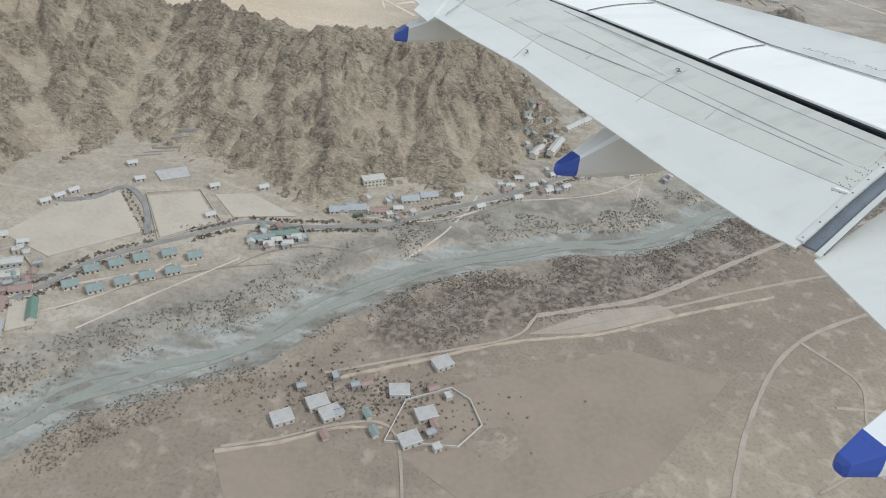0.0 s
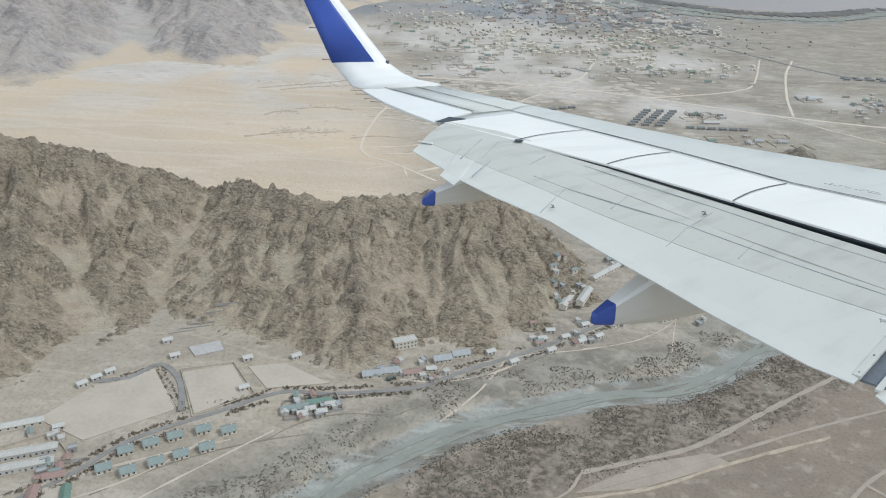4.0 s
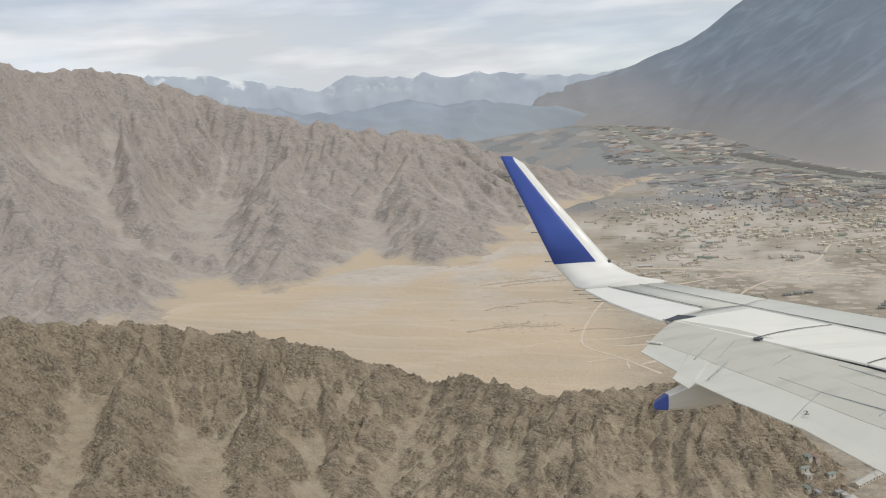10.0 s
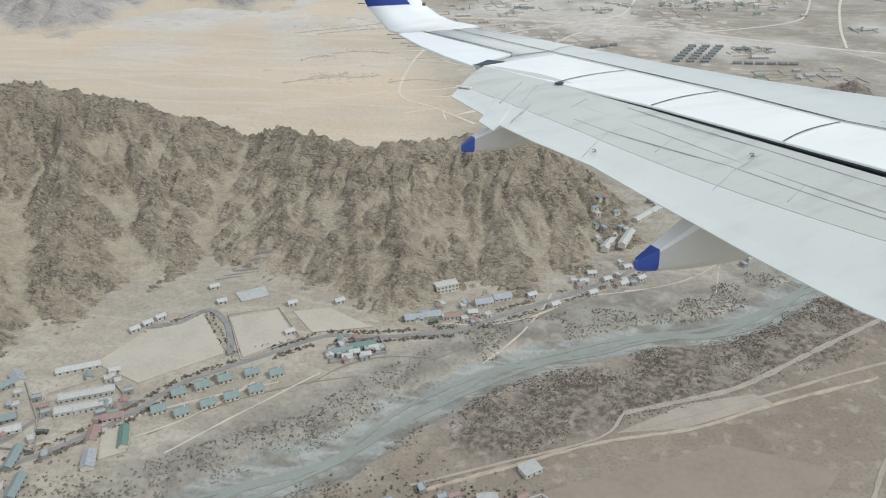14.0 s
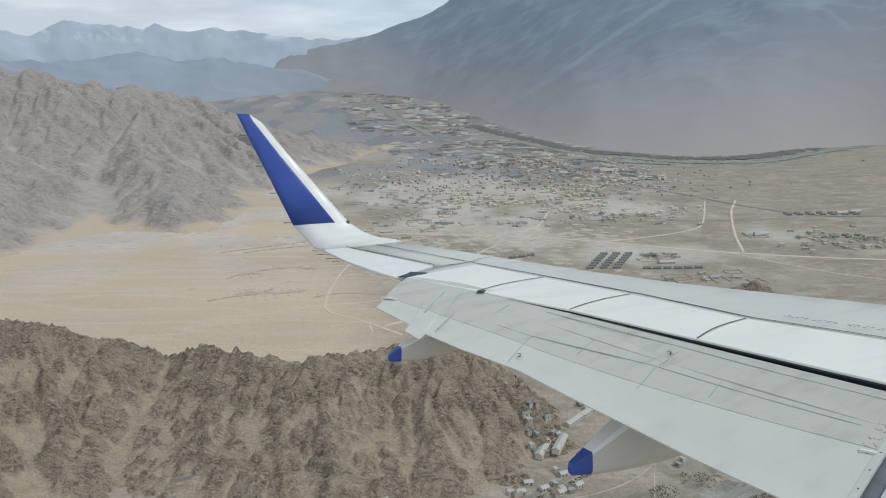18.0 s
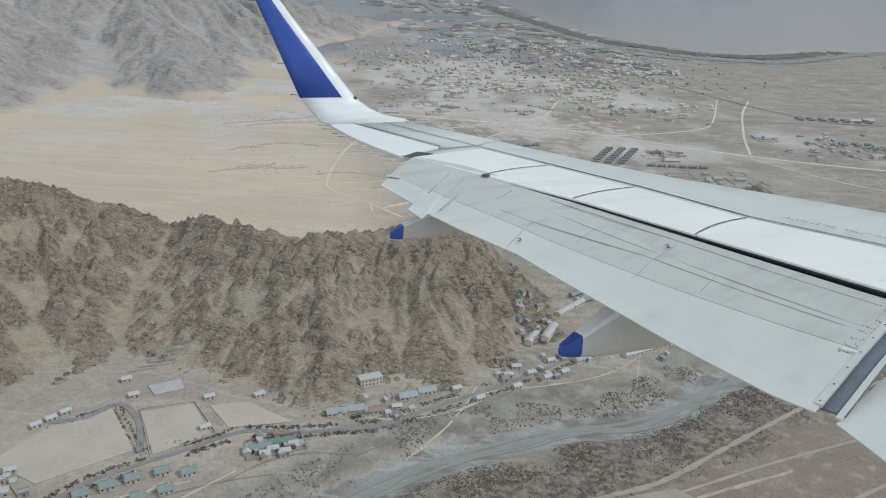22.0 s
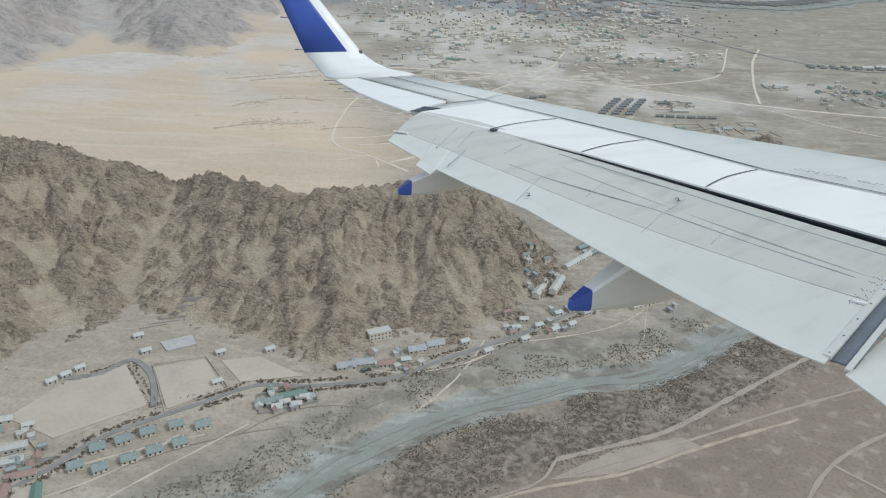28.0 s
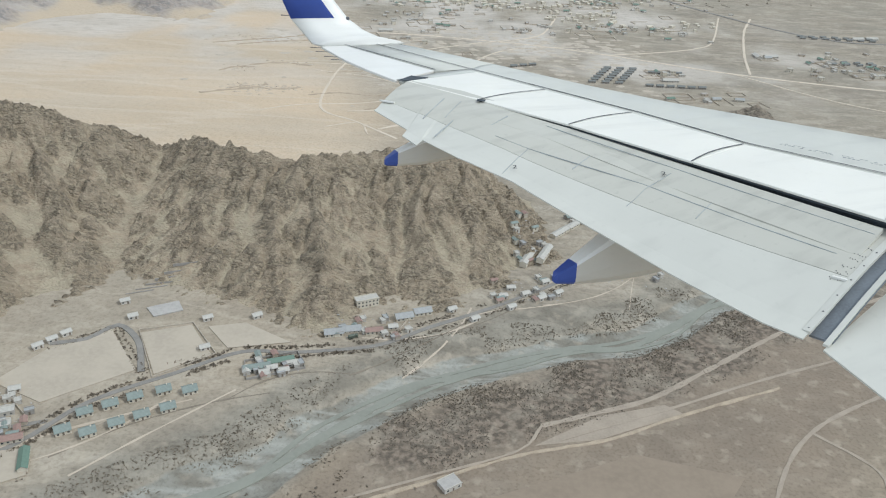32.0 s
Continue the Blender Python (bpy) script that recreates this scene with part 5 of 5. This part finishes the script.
compound_wall([(300, 318), (322, 322), (328, 296), (306, 292)], True, MUD_WALL, "low mud wall round an empty desert plot", 1.6)
compound_wall([(100, 1040), (130, 1096), (190, 1088), (158, 1004)], True, MUD_WALL, "low mud wall round the green-roofed compound", 1.6)
compound_wall([(480, 560), (530, 590), (555, 560), (505, 530)], True, MUD_WALL, "mud wall round an empty plot by the road", 2.0)
for k in range(6):
    x, y = -236 + 5 * k, 486 + 7 * k
    compound_wall([(x, y), (x + 18 + 3 * (k % 3), y + 8)], False, STONE, "low stone terrace wall on the slope below the hill", 0.9)


# ---- buildings ----
STOREY = 2.8


def window_mesh(w, h):
    bm = box_bm(w, 0.14, h)
    me = bpy.data.meshes.new("window")
    bm.to_mesh(me)
    bm.free()
    me.materials.append(PANE)
    return me


SMALL_WINDOW = window_mesh(1.2, 1.1)
WIDE_WINDOW = window_mesh(1.8, 1.3)
DOOR_MESH = window_mesh(1.1, 2.0)
DOOR_MESH.materials[0] = DOOR


def gable(long, wide, base, rise, over=0.5, thick=0.2):
    """A pitched roof with overhanging eaves."""
    L, W = long / 2 + over, wide / 2 + over
    top = [(-L, -W, base), (L, -W, base), (L, 0, base + rise), (-L, 0, base + rise), (L, W, base), (-L, W, base)]
    bm = bmesh.new()
    up = [bm.verts.new(p) for p in top]
    dn = [bm.verts.new((x, y, z - thick)) for x, y, z in top]
    for f in ((0, 1, 2, 3), (3, 2, 4, 5)):
        bm.faces.new([up[i] for i in f])
        bm.faces.new([dn[i] for i in f][::-1])
    for a, b in ((0, 1), (1, 2), (2, 4), (4, 5), (5, 3), (3, 0)):
        bm.faces.new((up[a], dn[a], dn[b], up[b]))
    return bm


def walls_bm(long, wide, tall, rise):
    """Walls on a footing, with gable ends where the roof is pitched."""
    bm = box_bm(long, wide, tall + 1.6, (0, 0, -1.6))
    if rise:
        for s in (-1, 1):
            x = s * (long / 2 - 0.06)
            a = [bm.verts.new((x - 0.05, y, z)) for y, z in ((-wide / 2, tall), (wide / 2, tall), (0, tall + rise * 0.9))]
            b = [bm.verts.new((x + 0.05, y, z)) for y, z in ((-wide / 2, tall), (wide / 2, tall), (0, tall + rise * 0.9))]
            bm.faces.new(a)
            bm.faces.new(b[::-1])
            for i in range(3):
                bm.faces.new((a[i], b[i], b[(i + 1) % 3], a[(i + 1) % 3]))
    return bm


def building(name, long, wide, floors, wall, roof, pitch, label, category, group="", windows=4, chimney=False):
    """One building at the origin: walls, a roof, and windows and a door on both long sides."""
    tall = STOREY * floors
    ob = new(name)
    tagged(ob, label, category, group)
    part("wall", walls_bm(long, wide, tall, pitch), wall, ob)
    if pitch:
        part("roof", gable(long, wide, tall, pitch), roof, ob)
    else:
        deck = part("roof", box_bm(long + 0.5, wide + 0.5, 0.35, (0, 0, tall), 0.05), roof, ob)
        for s in (-1, 1):
            part("parapet", box_bm(long + 0.5, 0.3, 0.6, (0, s * (wide / 2 + 0.1), tall + 0.35)), wall, deck)
    for f in range(floors):
        for s in (-1, 1):
            for k in range(windows):
                x = -long / 2 + long * (k + 0.5) / windows
                if f == 0 and k == windows // 2 and s == -1:
                    d = part("door", DOOR_MESH, None, ob)
                    d.location = (x, s * wide / 2, 0.05)
                else:
                    w = part("window", WIDE_WINDOW if long / windows > 5 else SMALL_WINDOW, None, ob)
                    w.location = (x, s * wide / 2, STOREY * f + 0.9)
    if chimney:
        part("chimney", box_bm(0.7, 0.7, 1.6, (long * 0.25, 0, tall + pitch * 0.6)), wall, ob)
    return ob


def stand(ob, x, y, turn):
    ob.matrix_basis = pose(x, y, level(x, y), 0, 0, turn)
    return ob


def row(ob, places):
    """Stands the first at the first place and copies at the rest."""
    x, y, turn = places[0]
    stand(ob, x, y, turn)
    for x, y, turn in places[1:]:
        copy_thing(ob, pose(x, y, level(x, y), 0, 0, turn))


row(building("barrack", 33, 6, 1, WHITE, R_WHITE, 0, "long white barrack with a flat pale roof", "barrack", "long white barracks", 10),
    [(-262, 334, 23), (-266, 346, 23)])
row(building("shed", 27, 6, 1, CREAM, R_WHITE, 1.6, "long cream shed with a pale pitched roof", "shed", "long cream sheds", 6),
    [(72, 568, 67), (86, 572, 67), (106, 622, 50), (122, 640, 50), (156, 552, 30), (-285, 371, 25), (182, 568, 30), (-302, 308, 28)])
stand(building("school", 17, 7, 2, CREAM, R_WHITE, 0, "two-storey cream school with a flat roof", "school", "", 6), -55, 487, 25)
row(building("barrack", 17, 5.5, 1, STONE, R_TEAL, 2.0, "stone barrack with a faded teal pitched roof", "barrack", "teal-roofed barracks", 5),
    [(-266, 270, 100), (-279, 263, 100), (-291, 256, 100), (-343, 316, 55), (-332, 333, 55), (-322, 350, 55), (-306, 319, 28), (-280, 290, 100), (-321, 257, 20), (120, 656, 40), (132, 648, 40), (142, 664, 40), (154, 674, 40),
     (318, 720, 33), (330, 732, 33), (-118, 404, 20)])
row(building("barrack", 17, 5, 1, CREAM, R_GREEN, 2.0, "cream barrack with a dark green pitched roof", "barrack", "green-roofed barracks", 5),
    [(-317, 239, 110), (-225, 312, 112), (128, 668, 40), (116, 1068, 62), (170, 1084, -8), (178, 1044, 62), (142, 1020, 62), (250, 690, 33), (146, 684, 40), (-104, 412, 20)])
row(building("barrack", 12, 5.5, 1, CREAM, R_RED, 1.6, "cream barrack with a faded red roof", "barrack", "red-roofed barracks", 4), [(-244, 312, 105), (-240, 328, 22), (-46, 452, 14)])
row(building("depot", 13, 7, 1, CREAM, R_GREY, 2.4, "depot with a grey metal pitched roof", "depot", "grey-roofed depots", 4),
    [(-26, 472, 20), (-13, 480, 20), (-319, 357, -42), (-335, 308, -28), (108, 537, 35), (121, 546, 35), (-74, 447, 14), (-62, 452, 14), (262, 700, 33), (199, 580, 30), (375, 1065, 10), (408, 1066, 0), (-236, 292, 110), (535, 1318, 12)])
row(building("hut", 6.5, 4.5, 1, WHITE, R_WHITE, 1.3, "small white hut with a pale roof", "hut", "small white huts", 2),
    [(-232, 475, 30), (-219, 456, 30), (-268, 416, 45), (-262, 424, 45), (-256, 432, 45), (-166, 458, 30), (-158, 423, 32), (-132, 464, 35), (9, 485, 30), (26, 474, 35), (54, 492, 33), (78, 507, 36), (83, 532, 30), (55, 520, 10),
     (48, 507, 20), (-260, 371, 25), (-349, 270, 20), (-349, 284, 25), (-343, 290, 25), (-112, 399, 20), (-108, 404, 20), (-96, 410, 20), (-100, 402, 20), (-124, 400, 110), (-33, 458, 14), (255, 280, 0), (212, 240, 30), (66, 512, 30), (92, 516, 40)])
row(building("farmhouse", 11, 8, 1, WHITE, CONCRETE, 0, "whitewashed farmhouse with a flat mud roof", "farmhouse", "farmhouses by the fields", 3),
    [(10, 313, 35), (-54, 273, 30), (4, 274, 25), (-3, 256, 30), (-70, 260, 30), (-240, 252, 40), (-232, 243, 40), (-46, 267, 35), (-12, 288, 10)])
row(building("villa", 8.5, 7, 1, CREAM, R_TEAL, 2.4, "detached cream villa with a teal roof and chimney", "villa", "detached villas", 3, True),
    [(-209, 353, 30), (-197, 361, 30), (-185, 369, 30), (-170, 377, 28), (-154, 378, 28), (-215, 337, 32), (-200, 336, 32), (-187, 345, 30), (-175, 353, 30), (-162, 361, 28)])
row(building("barrack", 10.5, 5, 1, STONE, R_SLATE, 1.6, "small dark barrack with a slate-grey roof", "barrack", "barracks in rows on the plain", 3),
    [(208 + 6 * k + 20 * s, 1124 + 13.5 * k, 8) for k in range(7) for s in (0, 1, 2)] + [(292 + 15.5 * k, 1118, 2) for k in range(6)] + [(96 + 15 * k, 1190 + 6 * k, 12) for k in range(3)]
    + [(310 + 14 * k, 1190 + 0.6 * k, 2) for k in range(4)] + [(660 + 22 * k, 1486 + 14 * s, 0) for k in range(7) for s in (0, 1)] + [(640 + 22 * k, 1300 + 12 * s, 20) for k in range(4) for s in (0, 1)])
row(building("hall", 24, 10, 1, WHITE, R_WHITE, 2.6, "large white hall with a pale roof", "hall", "large halls", 6), [(545, 1330, 14), (520, 1326, 90), (770, 1500, 15), (800, 1508, 12), (330, 1150, 5), (-120, 1385, 8)])

# small stores and lean-tos that stand about in the camps
store_rng = random.Random(12)
stores = [building("store", 5.0, 3.6, 1, STONE, R_GREY, 0, "small grey store with a flat roof", "store", "small stores in the camps", 1),
          building("store", 6.0, 3.2, 1, CREAM, R_TEAL, 1.0, "small cream store with a teal roof", "store", "small stores in the camps", 1),
          building("store", 4.2, 3.6, 1, WHITE, R_WHITE, 0, "small white store with a flat roof", "store", "small stores in the camps", 1),
          building("store", 5.5, 3.4, 1, MUD_WALL, R_RED, 0.9, "small mud store with a rusty roof", "store", "small stores in the camps", 1)]
AREAS = [(-340, 300, -275, 350), (-325, 236, -260, 300), (-125, 395, -90, 420), (-78, 440, -20, 470), (40, 500, 95, 540), (100, 530, 200, 585), (112, 640, 165, 690), (-282, 325, -240, 372), (-75, 250, 15, 300), (60, 560, 90, 610)]
placed = 0
for n, (x0, y0, x1, y1) in enumerate(AREAS):
    for k in range(13):
        x, y = store_rng.uniform(x0, x1), store_rng.uniform(y0, y1)
        m = pose(x, y, level(x, y), 0, 0, 28 + store_rng.choice((0, 90)) + store_rng.uniform(-5, 5))
        if placed < 4:
            stores[placed].matrix_basis = m
        else:
            copy_thing(stores[store_rng.randrange(4)], m)
        placed += 1

# houses of the town beyond the camps
rng = random.Random(5)
town_kinds = [
    building("house", 9, 6, 1, WHITE, R_WHITE, 0, "low white house with a flat roof", "house", "houses of the town", 2),
    building("house", 8, 7, 2, CREAM, R_WHITE, 0, "two-storey cream house with a flat roof", "house", "houses of the town", 2),
    building("house", 10, 6, 1, MUD_WALL, CONCRETE, 0, "low mud-brick house with a flat roof", "house", "houses of the town", 2),
    building("house", 12, 5.5, 1, WHITE, R_GREEN, 1.8, "low white house with a green pitched roof", "house", "houses of the town", 3)]
clusters = [(-112, 1720, 80, 60), (-32, 1622, 90, 60), (-72, 1453, 60, 40), (67, 1692, 90, 60), (146, 1464, 60, 40), (292, 1704, 80, 60), (234, 1845, 120, 60), (354, 1475, 60, 40), (-178, 1902, 80, 70), (640, 1275, 60, 50), (700, 1250, 60, 40), (420, 1780, 90, 60), (-95, 1310, 55, 34), (-25, 1190, 60, 40), (-40, 1540, 50, 34), (330, 1195, 30, 16), (340, 1076, 40, 26)]
clusters = [(x, y, 1.35 * a, 1.35 * b) for x, y, a, b in clusters]
for n, (cx, cy, sx, sy) in enumerate(clusters):
    for k in range(22 if n < 12 else 5):
        x, y = cx + rng.gauss(0, sx * 0.6), cy + rng.gauss(0, sy * 0.6)
        ob = town_kinds[rng.choice((0, 0, 1, 2, 3))]
        m = pose(x, y, level(x, y), 0, 0, 12 + rng.choice((0, 90)) + rng.uniform(-8, 8))
        if n == 0 and k < 4:
            town_kinds[k].matrix_basis = m
        else:
            copy_thing(ob, m)


def far_houses():
    verts, faces = [], []
    for k in range(1500):
        x = rng.gauss(120, 330)
        y = 1500 + abs(rng.gauss(0, 480))
        if -0.5 * x + 1500 > y or x > 0.2 * y + 200 or fbm(np.array([x]), np.array([y]), 130, 3, 51)[0] < 0.02:
            continue
        z, a, w, d, h = level(x, y), rng.uniform(0, 3.1), rng.uniform(5, 12), rng.uniform(5, 8), rng.uniform(3, 5)
        c, s, b = math.cos(a), math.sin(a), len(verts)
        for dz in (-1.5, h):
            for ex, ey in ((-w, -d), (w, -d), (w, d), (-w, d)):
                verts.append((x + (ex * c - ey * s) / 2, y + (ex * s + ey * c) / 2, z + dz))
        faces += [(b + 4, b + 5, b + 6, b + 7)] + [(b + i, b + (i + 1) % 4, b + 4 + (i + 1) % 4, b + 4 + i) for i in range(4)]
    return mesh_of("far_houses", verts, faces, CREAM)


def plot_walls():
    """Thin mud walls round the plots of the town, all in one mesh."""
    verts, faces = [], []
    for cx, cy, sx, sy in clusters:
        for k in range(7 if cy > 1250 or cx > 0 else 3):
            x, y, a = cx + rng.gauss(0, sx * 0.75), cy + rng.gauss(0, sy * 0.75), radians(12 + rng.uniform(-8, 8))
            w, d = rng.uniform(8, 22), rng.uniform(7, 16)
            for ex, ey, lx, ly in ((0, -d, w, 0.2), (0, d, w, 0.2), (-w, 0, 0.2, d), (w, 0, 0.2, d)):
                if rng.random() < 0.25:
                    continue
                b, c, s = len(verts), math.cos(a), math.sin(a)
                for dz in (-1.5, 1.5):
                    for ux, uy in ((-lx, -ly), (lx, -ly), (lx, ly), (-lx, ly)):
                        px, py = x + (ex + ux) * c - (ey + uy) * s, y + (ex + ux) * s + (ey + uy) * c
                        verts.append((px, py, level(px, py) + dz))
                faces += [(b + 4, b + 5, b + 6, b + 7)] + [(b + i, b + (i + 1) % 4, b + 4 + (i + 1) % 4, b + 4 + i) for i in range(4)]
    return mesh_of("plot_walls", verts, faces, MUD_WALL)


tagged(new("plot_walls", plot_walls()), "low mud walls round the plots of the town", "walls", kind="stuff")
tagged(new("far_houses", far_houses()), "scattered pale houses far down the valley", "houses", kind="stuff")


# ---- vehicles in the yard ----
TRUCK_GREEN = simple("army green paint", (0.10, 0.12, 0.09), 0.5, 0.2, 1.0)
TYRE = simple("tyre rubber", (0.03, 0.03, 0.03), 0.85, 0.1, 3.0)


def truck():
    ob = new("truck")
    tagged(ob, "dark green canvas-covered truck parked in the yard", "truck", "trucks parked in a row")
    part("bed", box_bm(5.2, 2.4, 0.5, (-0.9, 0, 0.8), 0.05), TRUCK_GREEN, ob)
    part("canvas", box_bm(5.0, 2.3, 1.7, (-0.9, 0, 1.3), 0.3), TRUCK_GREEN, ob)
    part("cab", box_bm(1.9, 2.3, 1.8, (2.8, 0, 0.7), 0.25), TRUCK_GREEN, ob)
    part("windscreen", box_bm(0.1, 1.9, 0.7, (3.72, 0, 1.6)), PANE, ob)
    for x in (-2.6, -1.4, 2.8):
        for s in (-1, 1):
            bm = bmesh.new()
            bmesh.ops.create_cone(bm, cap_ends=True, segments=12, radius1=0.5, radius2=0.5, depth=0.35, matrix=Matrix.Translation((x, s * 1.05, 0.5)) @ Matrix.Rotation(radians(90), 4, "X"))
            part("wheel", bm, TYRE, ob)
    return ob


first = truck()
first.matrix_basis = pose(216, 762, level(216, 762) + 1.1, 0, 0, 120)
for k in range(1, 11):
    copy_thing(first, pose(216 + 3.6 * k, 762 + 2.3 * k, 1.1 + level(216 + 3.6 * k, 762 + 2.3 * k), 0, 0, 120))
for x, y, a in ((260, 750, 30), (248, 736, 35), (-276, 312, 10), (-60, 444, 33), (100, 545, 30)):
    copy_thing(first, pose(x, y, level(x, y) + (1.1 if y > 660 else 0), 0, 0, a))


# ---- wheel ruts and clutter round the camps ----
RUT = simple("brown wheel ruts", (0.23, 0.195, 0.15), 0.97, 0.2, 0.1)
rut_rng = random.Random(21)
for k in range(15):
    x, y, a = rut_rng.uniform(-230, 200), rut_rng.uniform(330, 640), radians(rut_rng.choice((31, 31, 31, 60)) + rut_rng.uniform(-12, 12))
    y = 0.62 * x + 455 + rut_rng.uniform(-14, 14)
    long, bend_by = rut_rng.uniform(20, 75), rut_rng.uniform(-14, 14)
    pts = [(x + t * long * math.cos(a) - bend_by * (1 - t * t) * math.sin(a), y + t * long * math.sin(a) + bend_by * (1 - t * t) * math.cos(a)) for t in (-1, -0.5, 0, 0.5, 1)]
    ribbon(f"rut_{k + 1}", pts, rut_rng.uniform(0.7, 1.6), RUT if k % 3 == 0 else TRACK, 0.12 + 0.004 * k, "faint wheel track across the gravel plain", "track", 0.5)


# ---- scrub, bare trees and boulders ----
SCRUB = simple("dry scrub", (0.33, 0.285, 0.22), 0.95, 0.4, 0.08)
POPLAR = simple("bare poplar twigs", (0.28, 0.24, 0.185), 0.95, 0.3, 0.2)


def tufts(name, places, material, label, category):
    """Many small bushes of slanting leaf-like blades."""
    verts, faces = [], []
    grounds = ground_height(np.array([p[0] for p in places]), np.array([p[1] for p in places]))
    for (x, y, size), z in zip(places, grounds - 0.1):
        for k in range(9):
            a, lean = rng.uniform(0, 6.28), rng.uniform(0.2, 1.0)
            px, py, h = x + rng.uniform(-0.5, 0.5) * size, y + rng.uniform(-0.5, 0.5) * size, size * rng.uniform(0.5, 1.1)
            w = size * rng.uniform(0.25, 0.5)
            c, s, b = math.cos(a), math.sin(a), len(verts)
            verts += [(px - w * c, py - w * s, z), (px + w * c, py + w * s, z + 0.1 * h), (px + lean * h * 0.5 * s + w * 0.5 * c, py - lean * h * 0.5 * c + w * 0.5 * s, z + h * 0.8),
                      (px + lean * h * 0.4 * s - w * 0.3 * c, py - lean * h * 0.4 * c - w * 0.3 * s, z + h)]
            faces += [(b, b + 1, b + 2), (b, b + 2, b + 3)]
    return tagged(new(name, mesh_of(name, verts, faces, material)), label, category, kind="stuff")


def beside(line, low, high, n, small, big, gap=0.0):
    """Places beside a line, in clumps."""
    pts, out = [Vector(p[:2]) for p in line], []
    while len(out) < n:
        k = rng.randrange(len(pts) - 1)
        t = rng.random()
        p = pts[k].lerp(pts[k + 1], t)
        way = (pts[k + 1] - pts[k]).normalized()
        d = rng.uniform(low, high) * rng.choice((-1, 1))
        q = p + Vector((-way.y, way.x)) * d
        if hash_noise(np.array([q.x / 22.0]), np.array([q.y / 22.0]), 4)[0] > gap:
            out.append((q.x, q.y, rng.uniform(small, big)))
    return out


NEAR_RIVER = [p for p in RIVER if 100 < p[1] < 700]
DARK_SCRUB = simple("dark leafless thicket", (0.31, 0.27, 0.215), 0.95, 0.3, 0.08)
tufts("river_scrub", beside(NEAR_RIVER, 13, 40, 9000, 0.3, 0.9, -0.1), SCRUB, "brown leafless scrub along the river bed", "scrub")
THICKET = [(-15, 345), (30, 372), (80, 395), (130, 420), (190, 452), (250, 500)]
tufts("thicket", beside(THICKET, 0, 30, 4200, 0.3, 0.8, -0.4), DARK_SCRUB, "dark leafless thicket across the river", "scrub")
tufts("farm_trees", [(rng.gauss(-30, 34), rng.gauss(284, 11), rng.uniform(0.4, 1.3)) for k in range(700)] + [(rng.gauss(-235, 25), rng.gauss(262, 14), rng.uniform(0.4, 1.2)) for k in range(500)], DARK_SCRUB, "bare trees and hedges round the farms", "trees")
tufts("roadside_trees", beside([(-353, 243), (-271, 293), (-235, 328), (-211, 364), (-169, 396), (-132, 422), (-97, 424), (-44, 436)], 3.5, 7, 900, 0.6, 1.7, -0.5)
      + beside([(-44, 436), (-7, 462), (35, 489), (80, 523), (119, 555), (181, 584)], 4, 8, 420, 0.5, 1.3, -0.3)
      + beside([(-261, 415), (-226, 443), (-191, 395), (-149, 417)], 1, 3, 260, 0.5, 1.3, -0.5), POPLAR, "bare roadside poplars and bushes", "trees")
tufts("town_trees", [(rng.gauss(150, 230), rng.uniform(1800, 2350), rng.uniform(2, 4.5)) for k in range(420)], SCRUB, "dark orchards between the far houses", "trees")


def mounds(name, spots, material, label):
    """Many low heaps of earth, each an uneven eight-sided mound."""
    verts, faces = [], []
    for x, y, r, h in spots:
        z, b = level(x, y) - 0.3, len(verts)
        turn = rng.uniform(0, 3)
        for ring, up in ((1.0, 0.0), (0.55, 0.6)):
            for k in range(8):
                a = turn + k * math.pi / 4
                q = r * ring * rng.uniform(0.75, 1.2)
                verts.append((x + 1.5 * q * math.cos(a), y + q * math.sin(a), z + h * up * rng.uniform(0.7, 1.2)))
        verts.append((x, y, z + h))
        for k in range(8):
            n = (k + 1) % 8
            faces += [(b + k, b + n, b + 8 + n, b + 8 + k), (b + 8 + k, b + 8 + n, b + 16)]
    return tagged(new(name, mesh_of(name, verts, faces, material)), label, "earth", kind="stuff")


def scatter(cx, cy, sx, sy, n, r0, r1):
    return [(rng.gauss(cx, sx), rng.gauss(cy, sy), rng.uniform(r0, r1), rng.uniform(0.6, 2.2)) for k in range(n)]


mounds("quarry_heaps", scatter(-275, 1020, 24, 12, 70, 1, 3.5) + scatter(-230, 1025, 18, 6, 30, 1, 3) + scatter(-312, 1110, 14, 6, 30, 1, 3) + scatter(-310, 1285, 50, 18, 70, 1, 4) + scatter(-240, 1150, 30, 6, 24, 1, 3),
       TRACK, "heaps of dug earth in the old sand quarry")
mounds("plain_hummocks", scatter(20, 1160, 130, 90, 150, 3, 9) + scatter(-60, 1330, 130, 70, 150, 3, 10) + scatter(150, 1330, 130, 60, 110, 3, 10), MUD_WALL, "low dusty hummocks on the plain by the town")
heap_spots = []
for x0, y0, x1, y1 in AREAS:
    heap_spots += [(rng.uniform(x0, x1), rng.uniform(y0, y1), rng.uniform(0.3, 1.0), rng.uniform(0.3, 1.0)) for k in range(60)]
mounds("camp_clutter", heap_spots, CONCRETE, "small heaps of stone and gravel lying about the camps")
mounds("dark_clutter", [(x + rng.uniform(-9, 9), y + rng.uniform(-9, 9), 0.7 * r, 1.2 * h) for x, y, r, h in heap_spots[::2]], SCRUB, "small dark bushes and piles about the camps")
mounds("rubble", scatter(255, 284, 9, 6, 20, 0.8, 2) + scatter(212, 244, 8, 6, 16, 0.8, 2) + scatter(310, 250, 10, 6, 14, 0.8, 2), CONCRETE, "rubble of ruined huts in the desert")
